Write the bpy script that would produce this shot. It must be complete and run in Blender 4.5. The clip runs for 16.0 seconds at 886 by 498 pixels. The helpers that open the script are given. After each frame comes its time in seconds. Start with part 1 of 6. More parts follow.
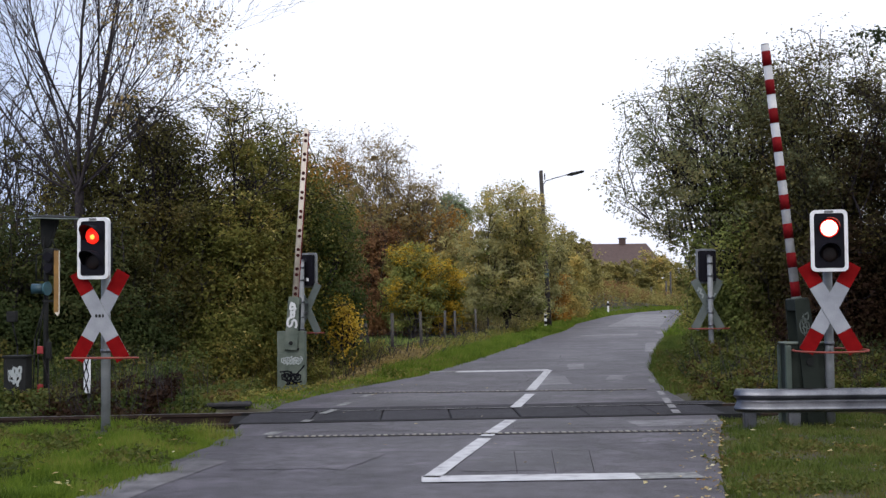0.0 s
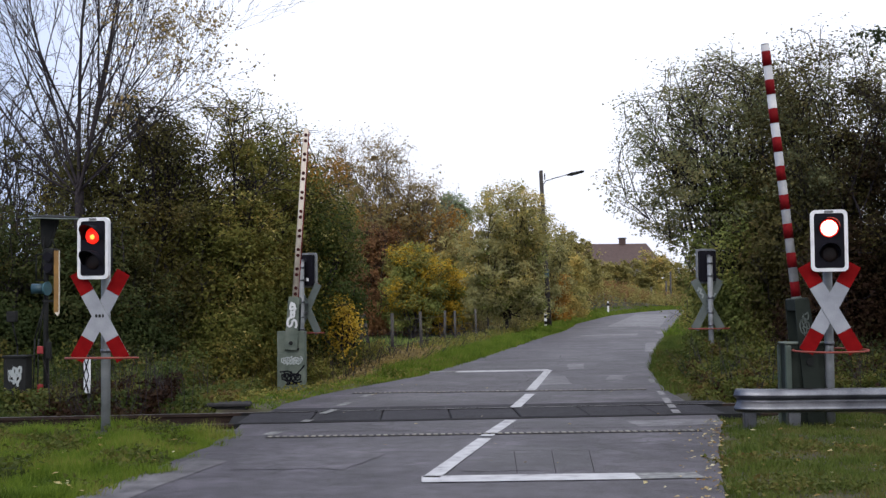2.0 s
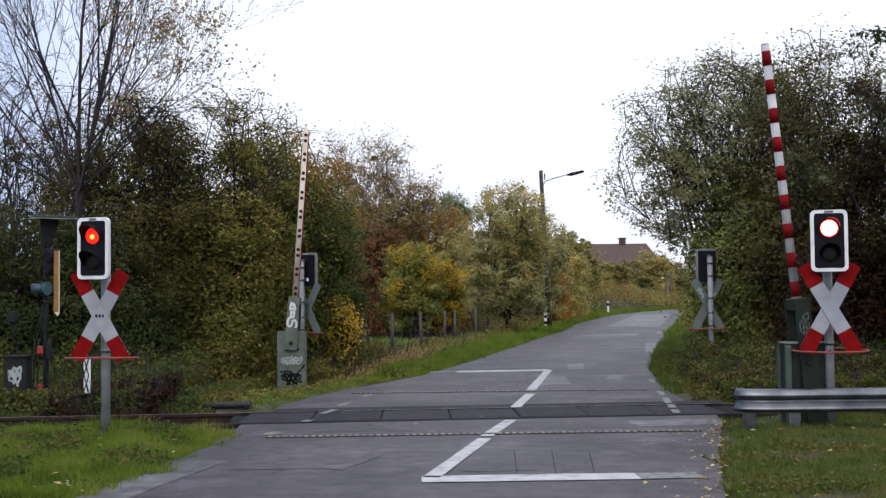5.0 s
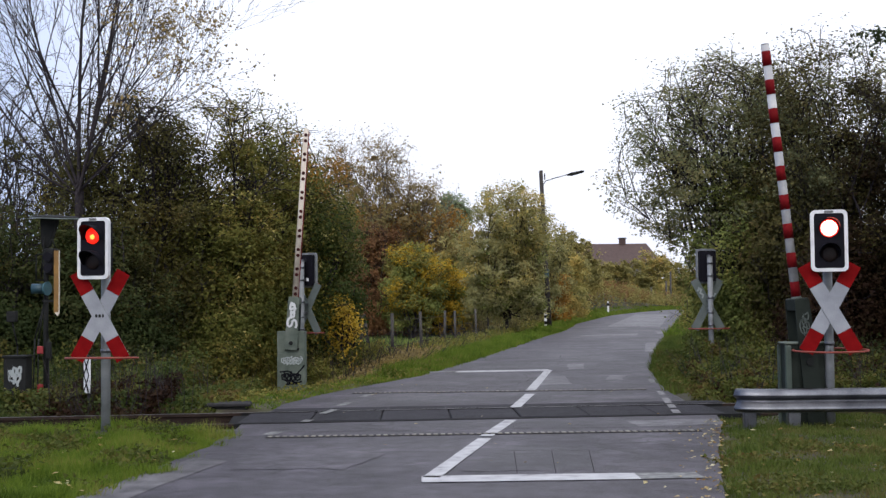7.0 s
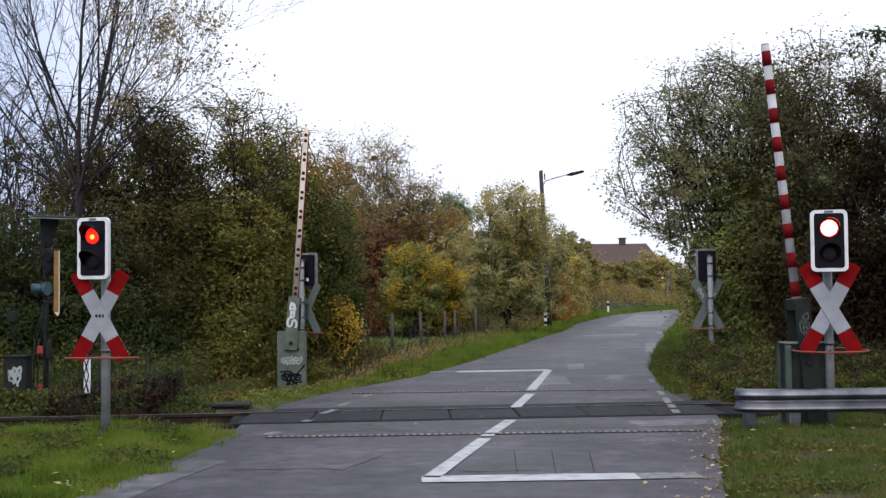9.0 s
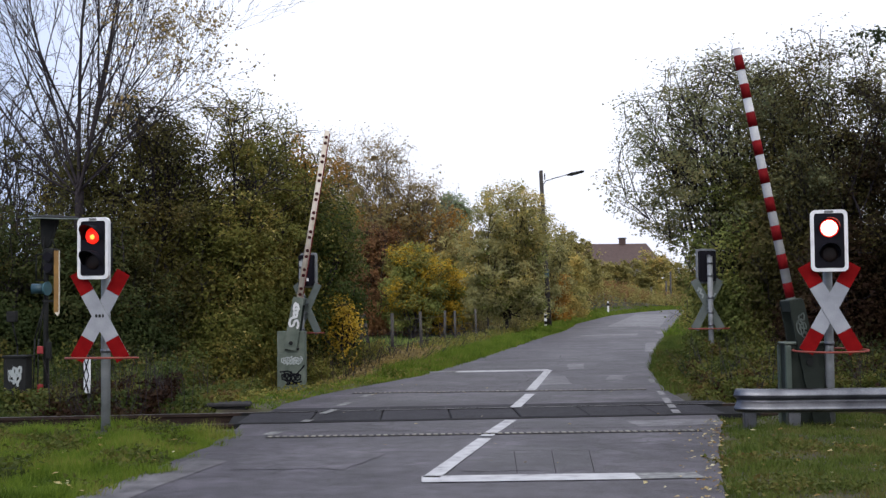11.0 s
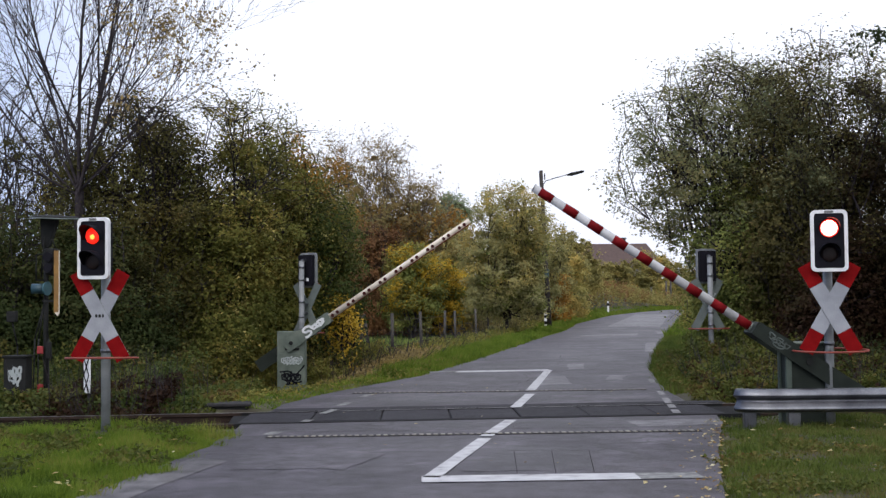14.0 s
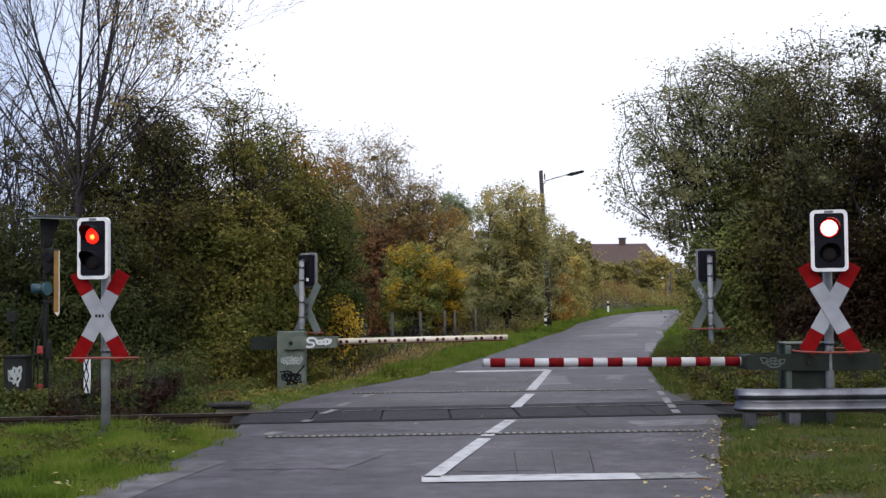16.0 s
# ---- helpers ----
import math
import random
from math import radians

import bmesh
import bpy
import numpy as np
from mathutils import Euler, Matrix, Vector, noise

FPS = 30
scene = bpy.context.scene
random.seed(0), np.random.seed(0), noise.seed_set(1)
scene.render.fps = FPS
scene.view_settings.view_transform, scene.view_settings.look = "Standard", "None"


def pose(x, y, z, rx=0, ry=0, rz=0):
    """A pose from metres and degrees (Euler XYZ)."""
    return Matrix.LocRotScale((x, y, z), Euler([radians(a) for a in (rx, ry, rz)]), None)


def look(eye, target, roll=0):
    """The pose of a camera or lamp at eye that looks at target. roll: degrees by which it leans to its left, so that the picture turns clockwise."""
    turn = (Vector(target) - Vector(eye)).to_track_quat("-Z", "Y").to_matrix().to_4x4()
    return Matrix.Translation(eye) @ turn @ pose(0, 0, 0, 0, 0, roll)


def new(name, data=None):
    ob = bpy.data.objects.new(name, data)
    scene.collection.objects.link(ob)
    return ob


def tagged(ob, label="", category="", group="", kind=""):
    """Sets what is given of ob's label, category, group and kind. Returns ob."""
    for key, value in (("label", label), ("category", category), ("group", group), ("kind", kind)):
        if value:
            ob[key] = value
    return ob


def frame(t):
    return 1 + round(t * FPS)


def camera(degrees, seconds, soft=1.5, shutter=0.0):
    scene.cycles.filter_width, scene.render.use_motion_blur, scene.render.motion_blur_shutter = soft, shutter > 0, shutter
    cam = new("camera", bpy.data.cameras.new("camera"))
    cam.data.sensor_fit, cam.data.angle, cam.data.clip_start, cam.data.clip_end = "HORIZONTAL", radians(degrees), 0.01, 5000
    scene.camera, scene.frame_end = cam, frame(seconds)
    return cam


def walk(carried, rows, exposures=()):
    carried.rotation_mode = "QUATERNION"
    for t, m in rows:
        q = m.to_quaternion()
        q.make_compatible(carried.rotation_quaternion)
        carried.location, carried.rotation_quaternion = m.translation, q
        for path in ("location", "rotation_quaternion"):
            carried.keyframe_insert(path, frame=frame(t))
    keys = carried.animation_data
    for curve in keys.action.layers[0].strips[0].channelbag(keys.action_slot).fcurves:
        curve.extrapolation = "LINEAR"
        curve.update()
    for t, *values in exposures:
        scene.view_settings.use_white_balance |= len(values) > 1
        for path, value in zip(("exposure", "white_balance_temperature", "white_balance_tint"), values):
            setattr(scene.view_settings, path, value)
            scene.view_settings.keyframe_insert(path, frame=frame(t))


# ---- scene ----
cam = camera(40.07, 16.0, soft=1.4)
EYE = pose(0, 0, 1.5, 92.424, 0, 0) @ pose(0, 0, 0, 0, 0, -0.6)
walk(cam, [(0.0, EYE), (16.0, EYE)], exposures=[(0.0, 0.0, 6500, 10), (16.0, 0.0, 6500, 10)])

# ---- world and light ----
SKY_STRENGTH = 0.118
world = bpy.data.worlds.new("overcast_sky")
scene.world = world
world.use_nodes = True
wn, wl = world.node_tree.nodes, world.node_tree.links
sky = wn.new("ShaderNodeTexSky")
sky.sky_type, sky.sun_disc = "NISHITA", False
sky.sun_elevation, sky.sun_rotation = radians(38), radians(200)
sky.air_density, sky.dust_density, sky.ozone_density = 1.0, 6.0, 1.0
cloud = wn.new("ShaderNodeMix")
cloud.data_type = "RGBA"
cloud.inputs["Factor"].default_value = 0.86
up = wn.new("ShaderNodeTexCoord")
split = wn.new("ShaderNodeSeparateXYZ")
wl.new(up.outputs["Generated"], split.inputs[0])
dome = wn.new("ShaderNodeValToRGB")
dome.color_ramp.elements[0].position, dome.color_ramp.elements[1].position = 0.0, 1.0
dome.color_ramp.elements[0].color, dome.color_ramp.elements[1].color = (0.57, 0.585, 0.66, 1), (0.92, 0.955, 1.03, 1)
wl.new(split.outputs["Z"], dome.inputs["Fac"])
level = wn.new("ShaderNodeVectorMath")
level.operation = "SCALE"
level.inputs["Scale"].default_value = 16.5
thin = wn.new("ShaderNodeValToRGB")       # the cloud thins towards the west
thin.color_ramp.interpolation = "EASE"
thin.color_ramp.elements[0].position, thin.color_ramp.elements[1].position = 0.08, 0.36
thin.color_ramp.elements[0].color, thin.color_ramp.elements[1].color = (0.5, 0.6, 0.8, 1), (1, 1, 1, 1)
west = wn.new("ShaderNodeMath")
west.operation = "MULTIPLY_ADD"
west.inputs[1].default_value, west.inputs[2].default_value = 1.0, 0.5
wl.new(split.outputs["X"], west.inputs[0])
wl.new(west.outputs[0], thin.inputs["Fac"])
tint = wn.new("ShaderNodeVectorMath")
tint.operation = "MULTIPLY"
wl.new(dome.outputs["Color"], tint.inputs[0])
wl.new(thin.outputs["Color"], tint.inputs[1])
wl.new(tint.outputs[0], level.inputs[0])
wl.new(level.outputs[0], cloud.inputs["B"])
wl.new(sky.outputs["Color"], cloud.inputs["A"])
wl.new(cloud.outputs["Result"], wn["Background"].inputs["Color"])
wn["Background"].inputs["Strength"].default_value = SKY_STRENGTH
sun = new("sun", bpy.data.lights.new("sun", "SUN"))
sun.data.energy, sun.data.angle, sun.data.color = 1.2, radians(40), (1.0, 0.96, 0.9)
sun.matrix_world = look((0, 0, 30), (8, 22, 0))


# ---- materials ----
def material(name, colors, rough=0.7, metal=0.0, scale=8.0, detail=6.0, bump=0.15, fine=60.0, island=0.0, obj=0.0, spec=0.5):
    """A noise-mottled surface: coarse stains and a fine grain over a ramp of colours."""
    m = bpy.data.materials.new(name)
    m.use_nodes = True
    n, l = m.node_tree.nodes, m.node_tree.links
    b = n["Principled BSDF"]
    tc = n.new("ShaderNodeTexCoord")
    big, small = n.new("ShaderNodeTexNoise"), n.new("ShaderNodeTexNoise")
    big.inputs["Scale"].default_value, small.inputs["Scale"].default_value = scale, fine
    big.inputs["Detail"].default_value, small.inputs["Detail"].default_value = detail, 3
    for t in (big, small):
        l.new(tc.outputs["Object"], t.inputs["Vector"])
    mix = n.new("ShaderNodeMath")
    mix.operation = "MULTIPLY_ADD"
    mix.inputs[1].default_value = 0.3
    l.new(small.outputs["Fac"], mix.inputs[0])
    sub = n.new("ShaderNodeMath")
    sub.operation = "MULTIPLY_ADD"
    sub.inputs[1].default_value, sub.inputs[2].default_value = 1.2, -0.25
    l.new(big.outputs["Fac"], sub.inputs[0])
    l.new(sub.outputs[0], mix.inputs[2])
    fac = mix.outputs[0]
    for amount, node, out in ((island, "ShaderNodeNewGeometry", "Random Per Island"), (obj, "ShaderNodeObjectInfo", "Random")):
        if amount:
            g = n.new(node)
            a = n.new("ShaderNodeMath")
            a.operation = "MULTIPLY_ADD"
            a.inputs[1].default_value = amount
            l.new(g.outputs[out], a.inputs[0])
            o = n.new("ShaderNodeMath")
            o.operation = "SUBTRACT"
            o.inputs[1].default_value = amount / 2
            l.new(fac, o.inputs[0])
            l.new(o.outputs[0], a.inputs[2])
            fac = a.outputs[0]
    ramp = n.new("ShaderNodeValToRGB")
    while len(ramp.color_ramp.elements) < len(colors):
        ramp.color_ramp.elements.new(0.5)
    for i, c in enumerate(colors):
        e = ramp.color_ramp.elements[i]
        e.position = 0.2 + 0.6 * i / max(1, len(colors) - 1)
        e.color = (*c, 1)
    l.new(fac, ramp.inputs["Fac"])
    l.new(ramp.outputs["Color"], b.inputs["Base Color"])
    b.inputs["Roughness"].default_value, b.inputs["Metallic"].default_value = rough, metal
    b.inputs["Specular IOR Level"].default_value = spec
    if bump:
        bp = n.new("ShaderNodeBump")
        bp.inputs["Strength"].default_value, bp.inputs["Distance"].default_value = bump, 0.01
        l.new(small.outputs["Fac"], bp.inputs["Height"])
        l.new(bp.outputs["Normal"], b.inputs["Normal"])
    return m


def leaf_material(name, colors, scale=0.9, through_light=0.38, island=0.3, gain=1.15):
    m = material(name, [tuple(min(0.6, q * gain) for q in c) for c in colors], rough=0.7, scale=scale, detail=3, bump=0, fine=9.0, island=island, obj=0.12, spec=0.12)
    n, l = m.node_tree.nodes, m.node_tree.links
    b, tr, mx = n["Principled BSDF"], n.new("ShaderNodeBsdfTranslucent"), n.new("ShaderNodeMixShader")
    l.new(b.inputs["Base Color"].links[0].from_socket, tr.inputs["Color"])
    mx.inputs["Fac"].default_value = through_light
    l.new(b.outputs[0], mx.inputs[1])
    l.new(tr.outputs[0], mx.inputs[2])
    l.new(mx.outputs[0], n["Material Output"].inputs["Surface"])
    return m


def glow(name, color, strength):
    m = bpy.data.materials.new(name)
    m.use_nodes = True
    b = m.node_tree.nodes["Principled BSDF"]
    b.inputs["Base Color"].default_value = (*color, 1)
    b.inputs["Emission Color"].default_value = (*color, 1)
    b.inputs["Emission Strength"].default_value = strength
    return m


def asphalt(name, colors, cells=1.1):
    """Worn asphalt: broad stains, chippings and a web of fine cracks that comes and goes."""
    m = material(name, colors, rough=0.55, scale=1.1, detail=8, bump=0.6, fine=45, spec=0.38)
    n, l = m.node_tree.nodes, m.node_tree.links
    b = n["Principled BSDF"]
    src = b.inputs["Base Color"].links[0].from_socket
    tc = n.new("ShaderNodeTexCoord")
    warp = n.new("ShaderNodeTexNoise")
    warp.inputs["Scale"].default_value, warp.inputs["Detail"].default_value = 2.0, 4
    l.new(tc.outputs["Object"], warp.inputs["Vector"])
    add = n.new("ShaderNodeMixRGB")
    add.blend_type = "ADD"
    add.inputs["Fac"].default_value = 0.6
    l.new(tc.outputs["Object"], add.inputs["Color1"])
    l.new(warp.outputs["Color"], add.inputs["Color2"])
    cell = n.new("ShaderNodeTexVoronoi")
    cell.feature = "DISTANCE_TO_EDGE"
    cell.inputs["Scale"].default_value = cells
    l.new(add.outputs["Color"], cell.inputs["Vector"])
    where = n.new("ShaderNodeTexNoise")
    where.inputs["Scale"].default_value = 0.45
    l.new(tc.outputs["Object"], where.inputs["Vector"])
    wide = n.new("ShaderNodeMapRange")
    wide.inputs["From Min"].default_value, wide.inputs["From Max"].default_value = 0.4, 0.68
    wide.inputs["To Min"].default_value, wide.inputs["To Max"].default_value = 0.0, 0.022
    l.new(where.outputs["Fac"], wide.inputs["Value"])
    lt = n.new("ShaderNodeMath")
    lt.operation = "LESS_THAN"
    l.new(cell.outputs["Distance"], lt.inputs[0])
    l.new(wide.outputs["Result"], lt.inputs[1])
    dark = n.new("ShaderNodeMixRGB")
    dark.inputs["Color2"].default_value = (0.014, 0.014, 0.015, 1)
    sc = n.new("ShaderNodeMath")
    sc.operation = "MULTIPLY"
    sc.inputs[1].default_value = 0.75
    l.new(lt.outputs[0], sc.inputs[0])
    l.new(sc.outputs[0], dark.inputs["Fac"])
    l.new(src, dark.inputs["Color1"])
    grit = n.new("ShaderNodeTexNoise")
    grit.inputs["Scale"].default_value, grit.inputs["Detail"].default_value = 5, 10
    l.new(tc.outputs["Object"], grit.inputs["Vector"])
    gr = n.new("ShaderNodeMapRange")
    gr.inputs["From Min"].default_value, gr.inputs["From Max"].default_value = 0.3, 0.7
    gr.inputs["To Min"].default_value, gr.inputs["To Max"].default_value = 0.5, 1.5
    l.new(grit.outputs["Fac"], gr.inputs["Value"])
    mul = n.new("ShaderNodeVectorMath")
    mul.operation = "SCALE"
    l.new(dark.outputs["Color"], mul.inputs[0])
    l.new(gr.outputs["Result"], mul.inputs["Scale"])
    l.new(mul.outputs[0], b.inputs["Base Color"])
    rr = n.new("ShaderNodeMapRange")
    rr.inputs["From Min"].default_value, rr.inputs["From Max"].default_value = 0.3, 0.7
    rr.inputs["To Min"].default_value, rr.inputs["To Max"].default_value = 0.56, 0.66
    l.new(where.outputs["Fac"], rr.inputs["Value"])
    l.new(rr.outputs["Result"], b.inputs["Roughness"])
    return m


ASPHALT = asphalt("worn_asphalt", [(0.016, 0.0135, 0.019), (0.032, 0.027, 0.036), (0.046, 0.0395, 0.0515), (0.09, 0.079, 0.098)])
PATCH = asphalt("asphalt_patch", [(0.021, 0.018, 0.0235), (0.031, 0.027, 0.0345), (0.041, 0.036, 0.045), (0.06, 0.054, 0.065)], 2.0)
SHOULDER = asphalt("gritty_shoulder", [(0.04, 0.037, 0.042), (0.062, 0.057, 0.063), (0.085, 0.079, 0.085), (0.12, 0.113, 0.118)])
# pale colour carries the damp sheen; roughness is as on other asphalt
SHEEN = asphalt("damp_sheen_asphalt", [(0.06, 0.056, 0.064), (0.085, 0.08, 0.09), (0.115, 0.11, 0.12), (0.16, 0.155, 0.165)])
WEARING = asphalt("fine_cracked_asphalt", [(0.026, 0.0225, 0.029), (0.04, 0.035, 0.044), (0.056, 0.049, 0.061), (0.085, 0.076, 0.09)], 3.2)
CRACK = material("crack_filler", [(0.01, 0.01, 0.011), (0.02, 0.02, 0.02)], rough=0.9, spec=0.1)
RUBBER = material("rubber_panel", [(0.01, 0.009, 0.012), (0.019, 0.0175, 0.0225), (0.028, 0.026, 0.033)], rough=0.8, scale=3, bump=0.4, fine=90, obj=0.25, spec=0.2)
PAINT = material("road_paint", [(0.15, 0.145, 0.155), (0.33, 0.325, 0.34), (0.4, 0.395, 0.41), (0.46, 0.455, 0.465)], rough=0.65, scale=6, detail=9, bump=0.3, spec=0.3)
WORN = material("worn_road_paint", [(0.05, 0.047, 0.052), (0.18, 0.175, 0.18), (0.34, 0.335, 0.34)], rough=0.7, scale=11, detail=9, spec=0.3)
FADED = material("faded_road_paint", [(0.06, 0.06, 0.062), (0.15, 0.15, 0.15), (0.3, 0.295, 0.29)], rough=0.7, scale=9, spec=0.3)
SOIL = material("soil_and_litter", [(0.018, 0.014, 0.009), (0.035, 0.027, 0.016), (0.045, 0.045, 0.018), (0.06, 0.048, 0.028)], rough=0.95, scale=2.5, bump=0.8, fine=25)
GRAVEL = material("gravel", [(0.022, 0.02, 0.018), (0.045, 0.04, 0.036), (0.075, 0.068, 0.06)], rough=0.9, scale=12, bump=0.6, island=0.5)
RUST = material("rusty_rail", [(0.018, 0.012, 0.01), (0.04, 0.024, 0.018)], rough=0.85, scale=6, bump=0.3, spec=0.2)
RAILTOP = material("worn_rail_head", [(0.12, 0.11, 0.11), (0.22, 0.21, 0.21)], rough=0.45, metal=1.0, scale=6, bump=0.05)
SLEEPER = material("concrete_sleeper", [(0.12, 0.11, 0.1), (0.2, 0.19, 0.17)], rough=0.9, scale=6)
GALV = material("galvanised_steel", [(0.07, 0.072, 0.085), (0.16, 0.164, 0.185), (0.27, 0.275, 0.295)], rough=0.36, metal=0.9, scale=3, detail=8, bump=0.08)
GREYPAINT = material("grey_painted_steel", [(0.13, 0.14, 0.15), (0.19, 0.2, 0.21), (0.25, 0.26, 0.27)], rough=0.55, scale=5, bump=0.05)
BACKGREY = material("weathered_aluminium_back", [(0.1, 0.12, 0.112), (0.16, 0.185, 0.175)], rough=0.65, metal=0.1, scale=6, bump=0.05, spec=0.25)
GREEN = material("dull_green_paint", [(0.03, 0.045, 0.035), (0.048, 0.066, 0.053), (0.075, 0.09, 0.073)], rough=0.55, scale=5, bump=0.1)
DARKGREEN = material("dark_green_paint", [(0.006, 0.009, 0.007), (0.011, 0.016, 0.012), (0.019, 0.025, 0.02)], rough=0.7, scale=5, bump=0.1, spec=0.25)
PALEGREEN = material("weathered_grey_green_paint", [(0.06, 0.078, 0.062), (0.095, 0.115, 0.095), (0.14, 0.155, 0.13)], rough=0.65, scale=5, bump=0.1, spec=0.3)
WHITE = material("white_enamel", [(0.6, 0.6, 0.62), (0.74, 0.74, 0.76), (0.8, 0.8, 0.8)], rough=0.4, scale=7, bump=0.03)
SIGNWHITE = material("weathered_sign_white", [(0.22, 0.23, 0.26), (0.28, 0.29, 0.32), (0.34, 0.35, 0.38)], rough=0.7, scale=5, bump=0.03, spec=0.2)
BEAMWHITE = material("weathered_white_paint", [(0.3, 0.3, 0.31), (0.42, 0.42, 0.43), (0.5, 0.5, 0.5)], rough=0.6, scale=6, bump=0.04, spec=0.25)
RED = material("red_sign_film", [(0.13, 0.003, 0.004), (0.18, 0.004, 0.005), (0.23, 0.007, 0.008)], rough=0.7, scale=7, bump=0.03, spec=0.05)
BEAMRED = material("weathered_red_paint", [(0.09, 0.003, 0.004), (0.13, 0.004, 0.006), (0.18, 0.008, 0.01)], rough=0.7, scale=7, bump=0.03, spec=0.08)
HOOPRED = material("faded_red_paint", [(0.17, 0.028, 0.016), (0.25, 0.05, 0.035)], rough=0.55, scale=9)
CREAM = material("weathered_cream_paint", [(0.45, 0.38, 0.3), (0.6, 0.53, 0.44), (0.66, 0.6, 0.52)], rough=0.55, scale=5, bump=0.05)
DOT = material("dark_red_reflector", [(0.03, 0.004, 0.004), (0.06, 0.007, 0.007)], rough=0.5, spec=0.2)
BLACK = material("black_signal_face", [(0.004, 0.004, 0.007), (0.009, 0.008, 0.014)], rough=0.7, scale=5, bump=0.03, spec=0.15)
DARKLENS = material("unlit_lens", [(0.008, 0.004, 0.004), (0.015, 0.008, 0.008)], rough=0.5, spec=0.25)
LIT = glow("lit_lens_on_axis", (1.0, 0.2, 0.16), 14.0)
# red glare around the lit lens, given as a dim glowing ring
LIT_HALO = glow("lit_lens_halo", (1.0, 0.02, 0.02), 0.45)
LIT_OFF = glow("lit_lens_off_axis", (1.0, 0.02, 0.008), 1.0)
LIT_SPOT = glow("lit_lens_filament_spot", (1.0, 0.2, 0.03), 4.0)
IRON = material("dark_iron", [(0.008, 0.009, 0.009), (0.02, 0.02, 0.02)], rough=0.8, scale=6, spec=0.2)
OLDWOOD = material("old_pole_wood", [(0.03, 0.026, 0.025), (0.055, 0.048, 0.045), (0.08, 0.07, 0.066)], rough=0.9, scale=6, bump=0.4, spec=0.2)
FENCEWOOD = material("grey_fence_wood", [(0.04, 0.035, 0.03), (0.08, 0.07, 0.062)], rough=0.9, scale=9, bump=0.4)
TWIG = material("grey_brown_twigs", [(0.09, 0.075, 0.068), (0.14, 0.118, 0.105), (0.18, 0.155, 0.14)], rough=0.9, scale=7, bump=0.2, spec=0.2)
BARK = material("bark", [(0.018, 0.015, 0.018), (0.036, 0.03, 0.034), (0.055, 0.047, 0.05)], rough=0.95, scale=7, bump=0.5, spec=0.15)
YELLOW = material("yellow_strip", [(0.17, 0.085, 0.016), (0.27, 0.145, 0.03)], rough=0.6)
TEAL = material("teal_paint", [(0.02, 0.07, 0.09), (0.04, 0.11, 0.13)], rough=0.5)
SIGNALRED = material("red_plate_paint", [(0.22, 0.012, 0.015), (0.3, 0.025, 0.025)], rough=0.6)
BLUE = material("blue_box", [(0.012, 0.035, 0.05), (0.02, 0.06, 0.08)], rough=0.5)
ROOF = material("brown_roof_tile", [(0.055, 0.033, 0.03), (0.09, 0.055, 0.047)], rough=0.85, scale=3, bump=0.3)
PLASTER = material("rendered_wall", [(0.3, 0.27, 0.23), (0.4, 0.37, 0.32)], rough=0.9, scale=3)
INK = material("black_spray", [(0.004, 0.004, 0.006), (0.009, 0.009, 0.012)], rough=0.8, spec=0.08, bump=0)
SPRAY = material("white_spray", [(0.45, 0.46, 0.47), (0.65, 0.66, 0.67)], rough=0.6)
PALESPRAY = material("faded_white_spray", [(0.22, 0.25, 0.25), (0.4, 0.43, 0.43)], rough=0.6)

L_OLIVE = leaf_material("olive_autumn_leaves", [(0.075, 0.09, 0.022), (0.12, 0.125, 0.03), (0.165, 0.15, 0.036), (0.21, 0.155, 0.04)], gain=1.2)
L_DARK = leaf_material("dark_green_leaves", [(0.035, 0.055, 0.016), (0.058, 0.082, 0.022), (0.085, 0.1, 0.028), (0.115, 0.105, 0.03)], gain=1.0)
L_BROWN = leaf_material("brown_olive_leaves", [(0.05, 0.052, 0.02), (0.085, 0.078, 0.026), (0.115, 0.1, 0.03), (0.16, 0.105, 0.03)], gain=1.0)
L_ORANGE = leaf_material("orange_brown_leaves", [(0.17, 0.1, 0.03), (0.3, 0.155, 0.035), (0.42, 0.21, 0.035)], gain=1.25)
L_YELLOW = leaf_material("yellow_green_leaves", [(0.2, 0.2, 0.085), (0.29, 0.265, 0.095), (0.38, 0.31, 0.1), (0.48, 0.33, 0.1)], through_light=0.4, gain=1.2)
L_GOLD = leaf_material("golden_leaves", [(0.28, 0.2, 0.03), (0.45, 0.3, 0.035), (0.55, 0.36, 0.04)], through_light=0.4, gain=1.15)
L_GREY = leaf_material("grey_green_willow_leaves", [(0.09, 0.105, 0.055), (0.125, 0.135, 0.07), (0.16, 0.158, 0.075), (0.19, 0.165, 0.07)], gain=1.25)
# olive lifted in brightness so that the colour carries distance haze
L_HAZED = leaf_material("hazed_olive_leaves", [(0.13, 0.125, 0.045), (0.19, 0.165, 0.055), (0.26, 0.2, 0.06)], gain=1.4)
L_MIXED = leaf_material("brown_and_olive_leaves", [(0.035, 0.034, 0.015), (0.062, 0.055, 0.02), (0.09, 0.08, 0.026), (0.11, 0.075, 0.026)], gain=1.3)
# paled as well, for the haze over the trees behind the meadow
L_PALE = leaf_material("pale_olive_yellow_leaves", [(0.15, 0.155, 0.075), (0.21, 0.2, 0.09), (0.27, 0.24, 0.1), (0.33, 0.26, 0.1)], through_light=0.4, gain=1.4)
L_RUST = leaf_material("rusty_brown_leaves", [(0.085, 0.05, 0.028), (0.14, 0.075, 0.035), (0.19, 0.095, 0.04)], gain=1.45)
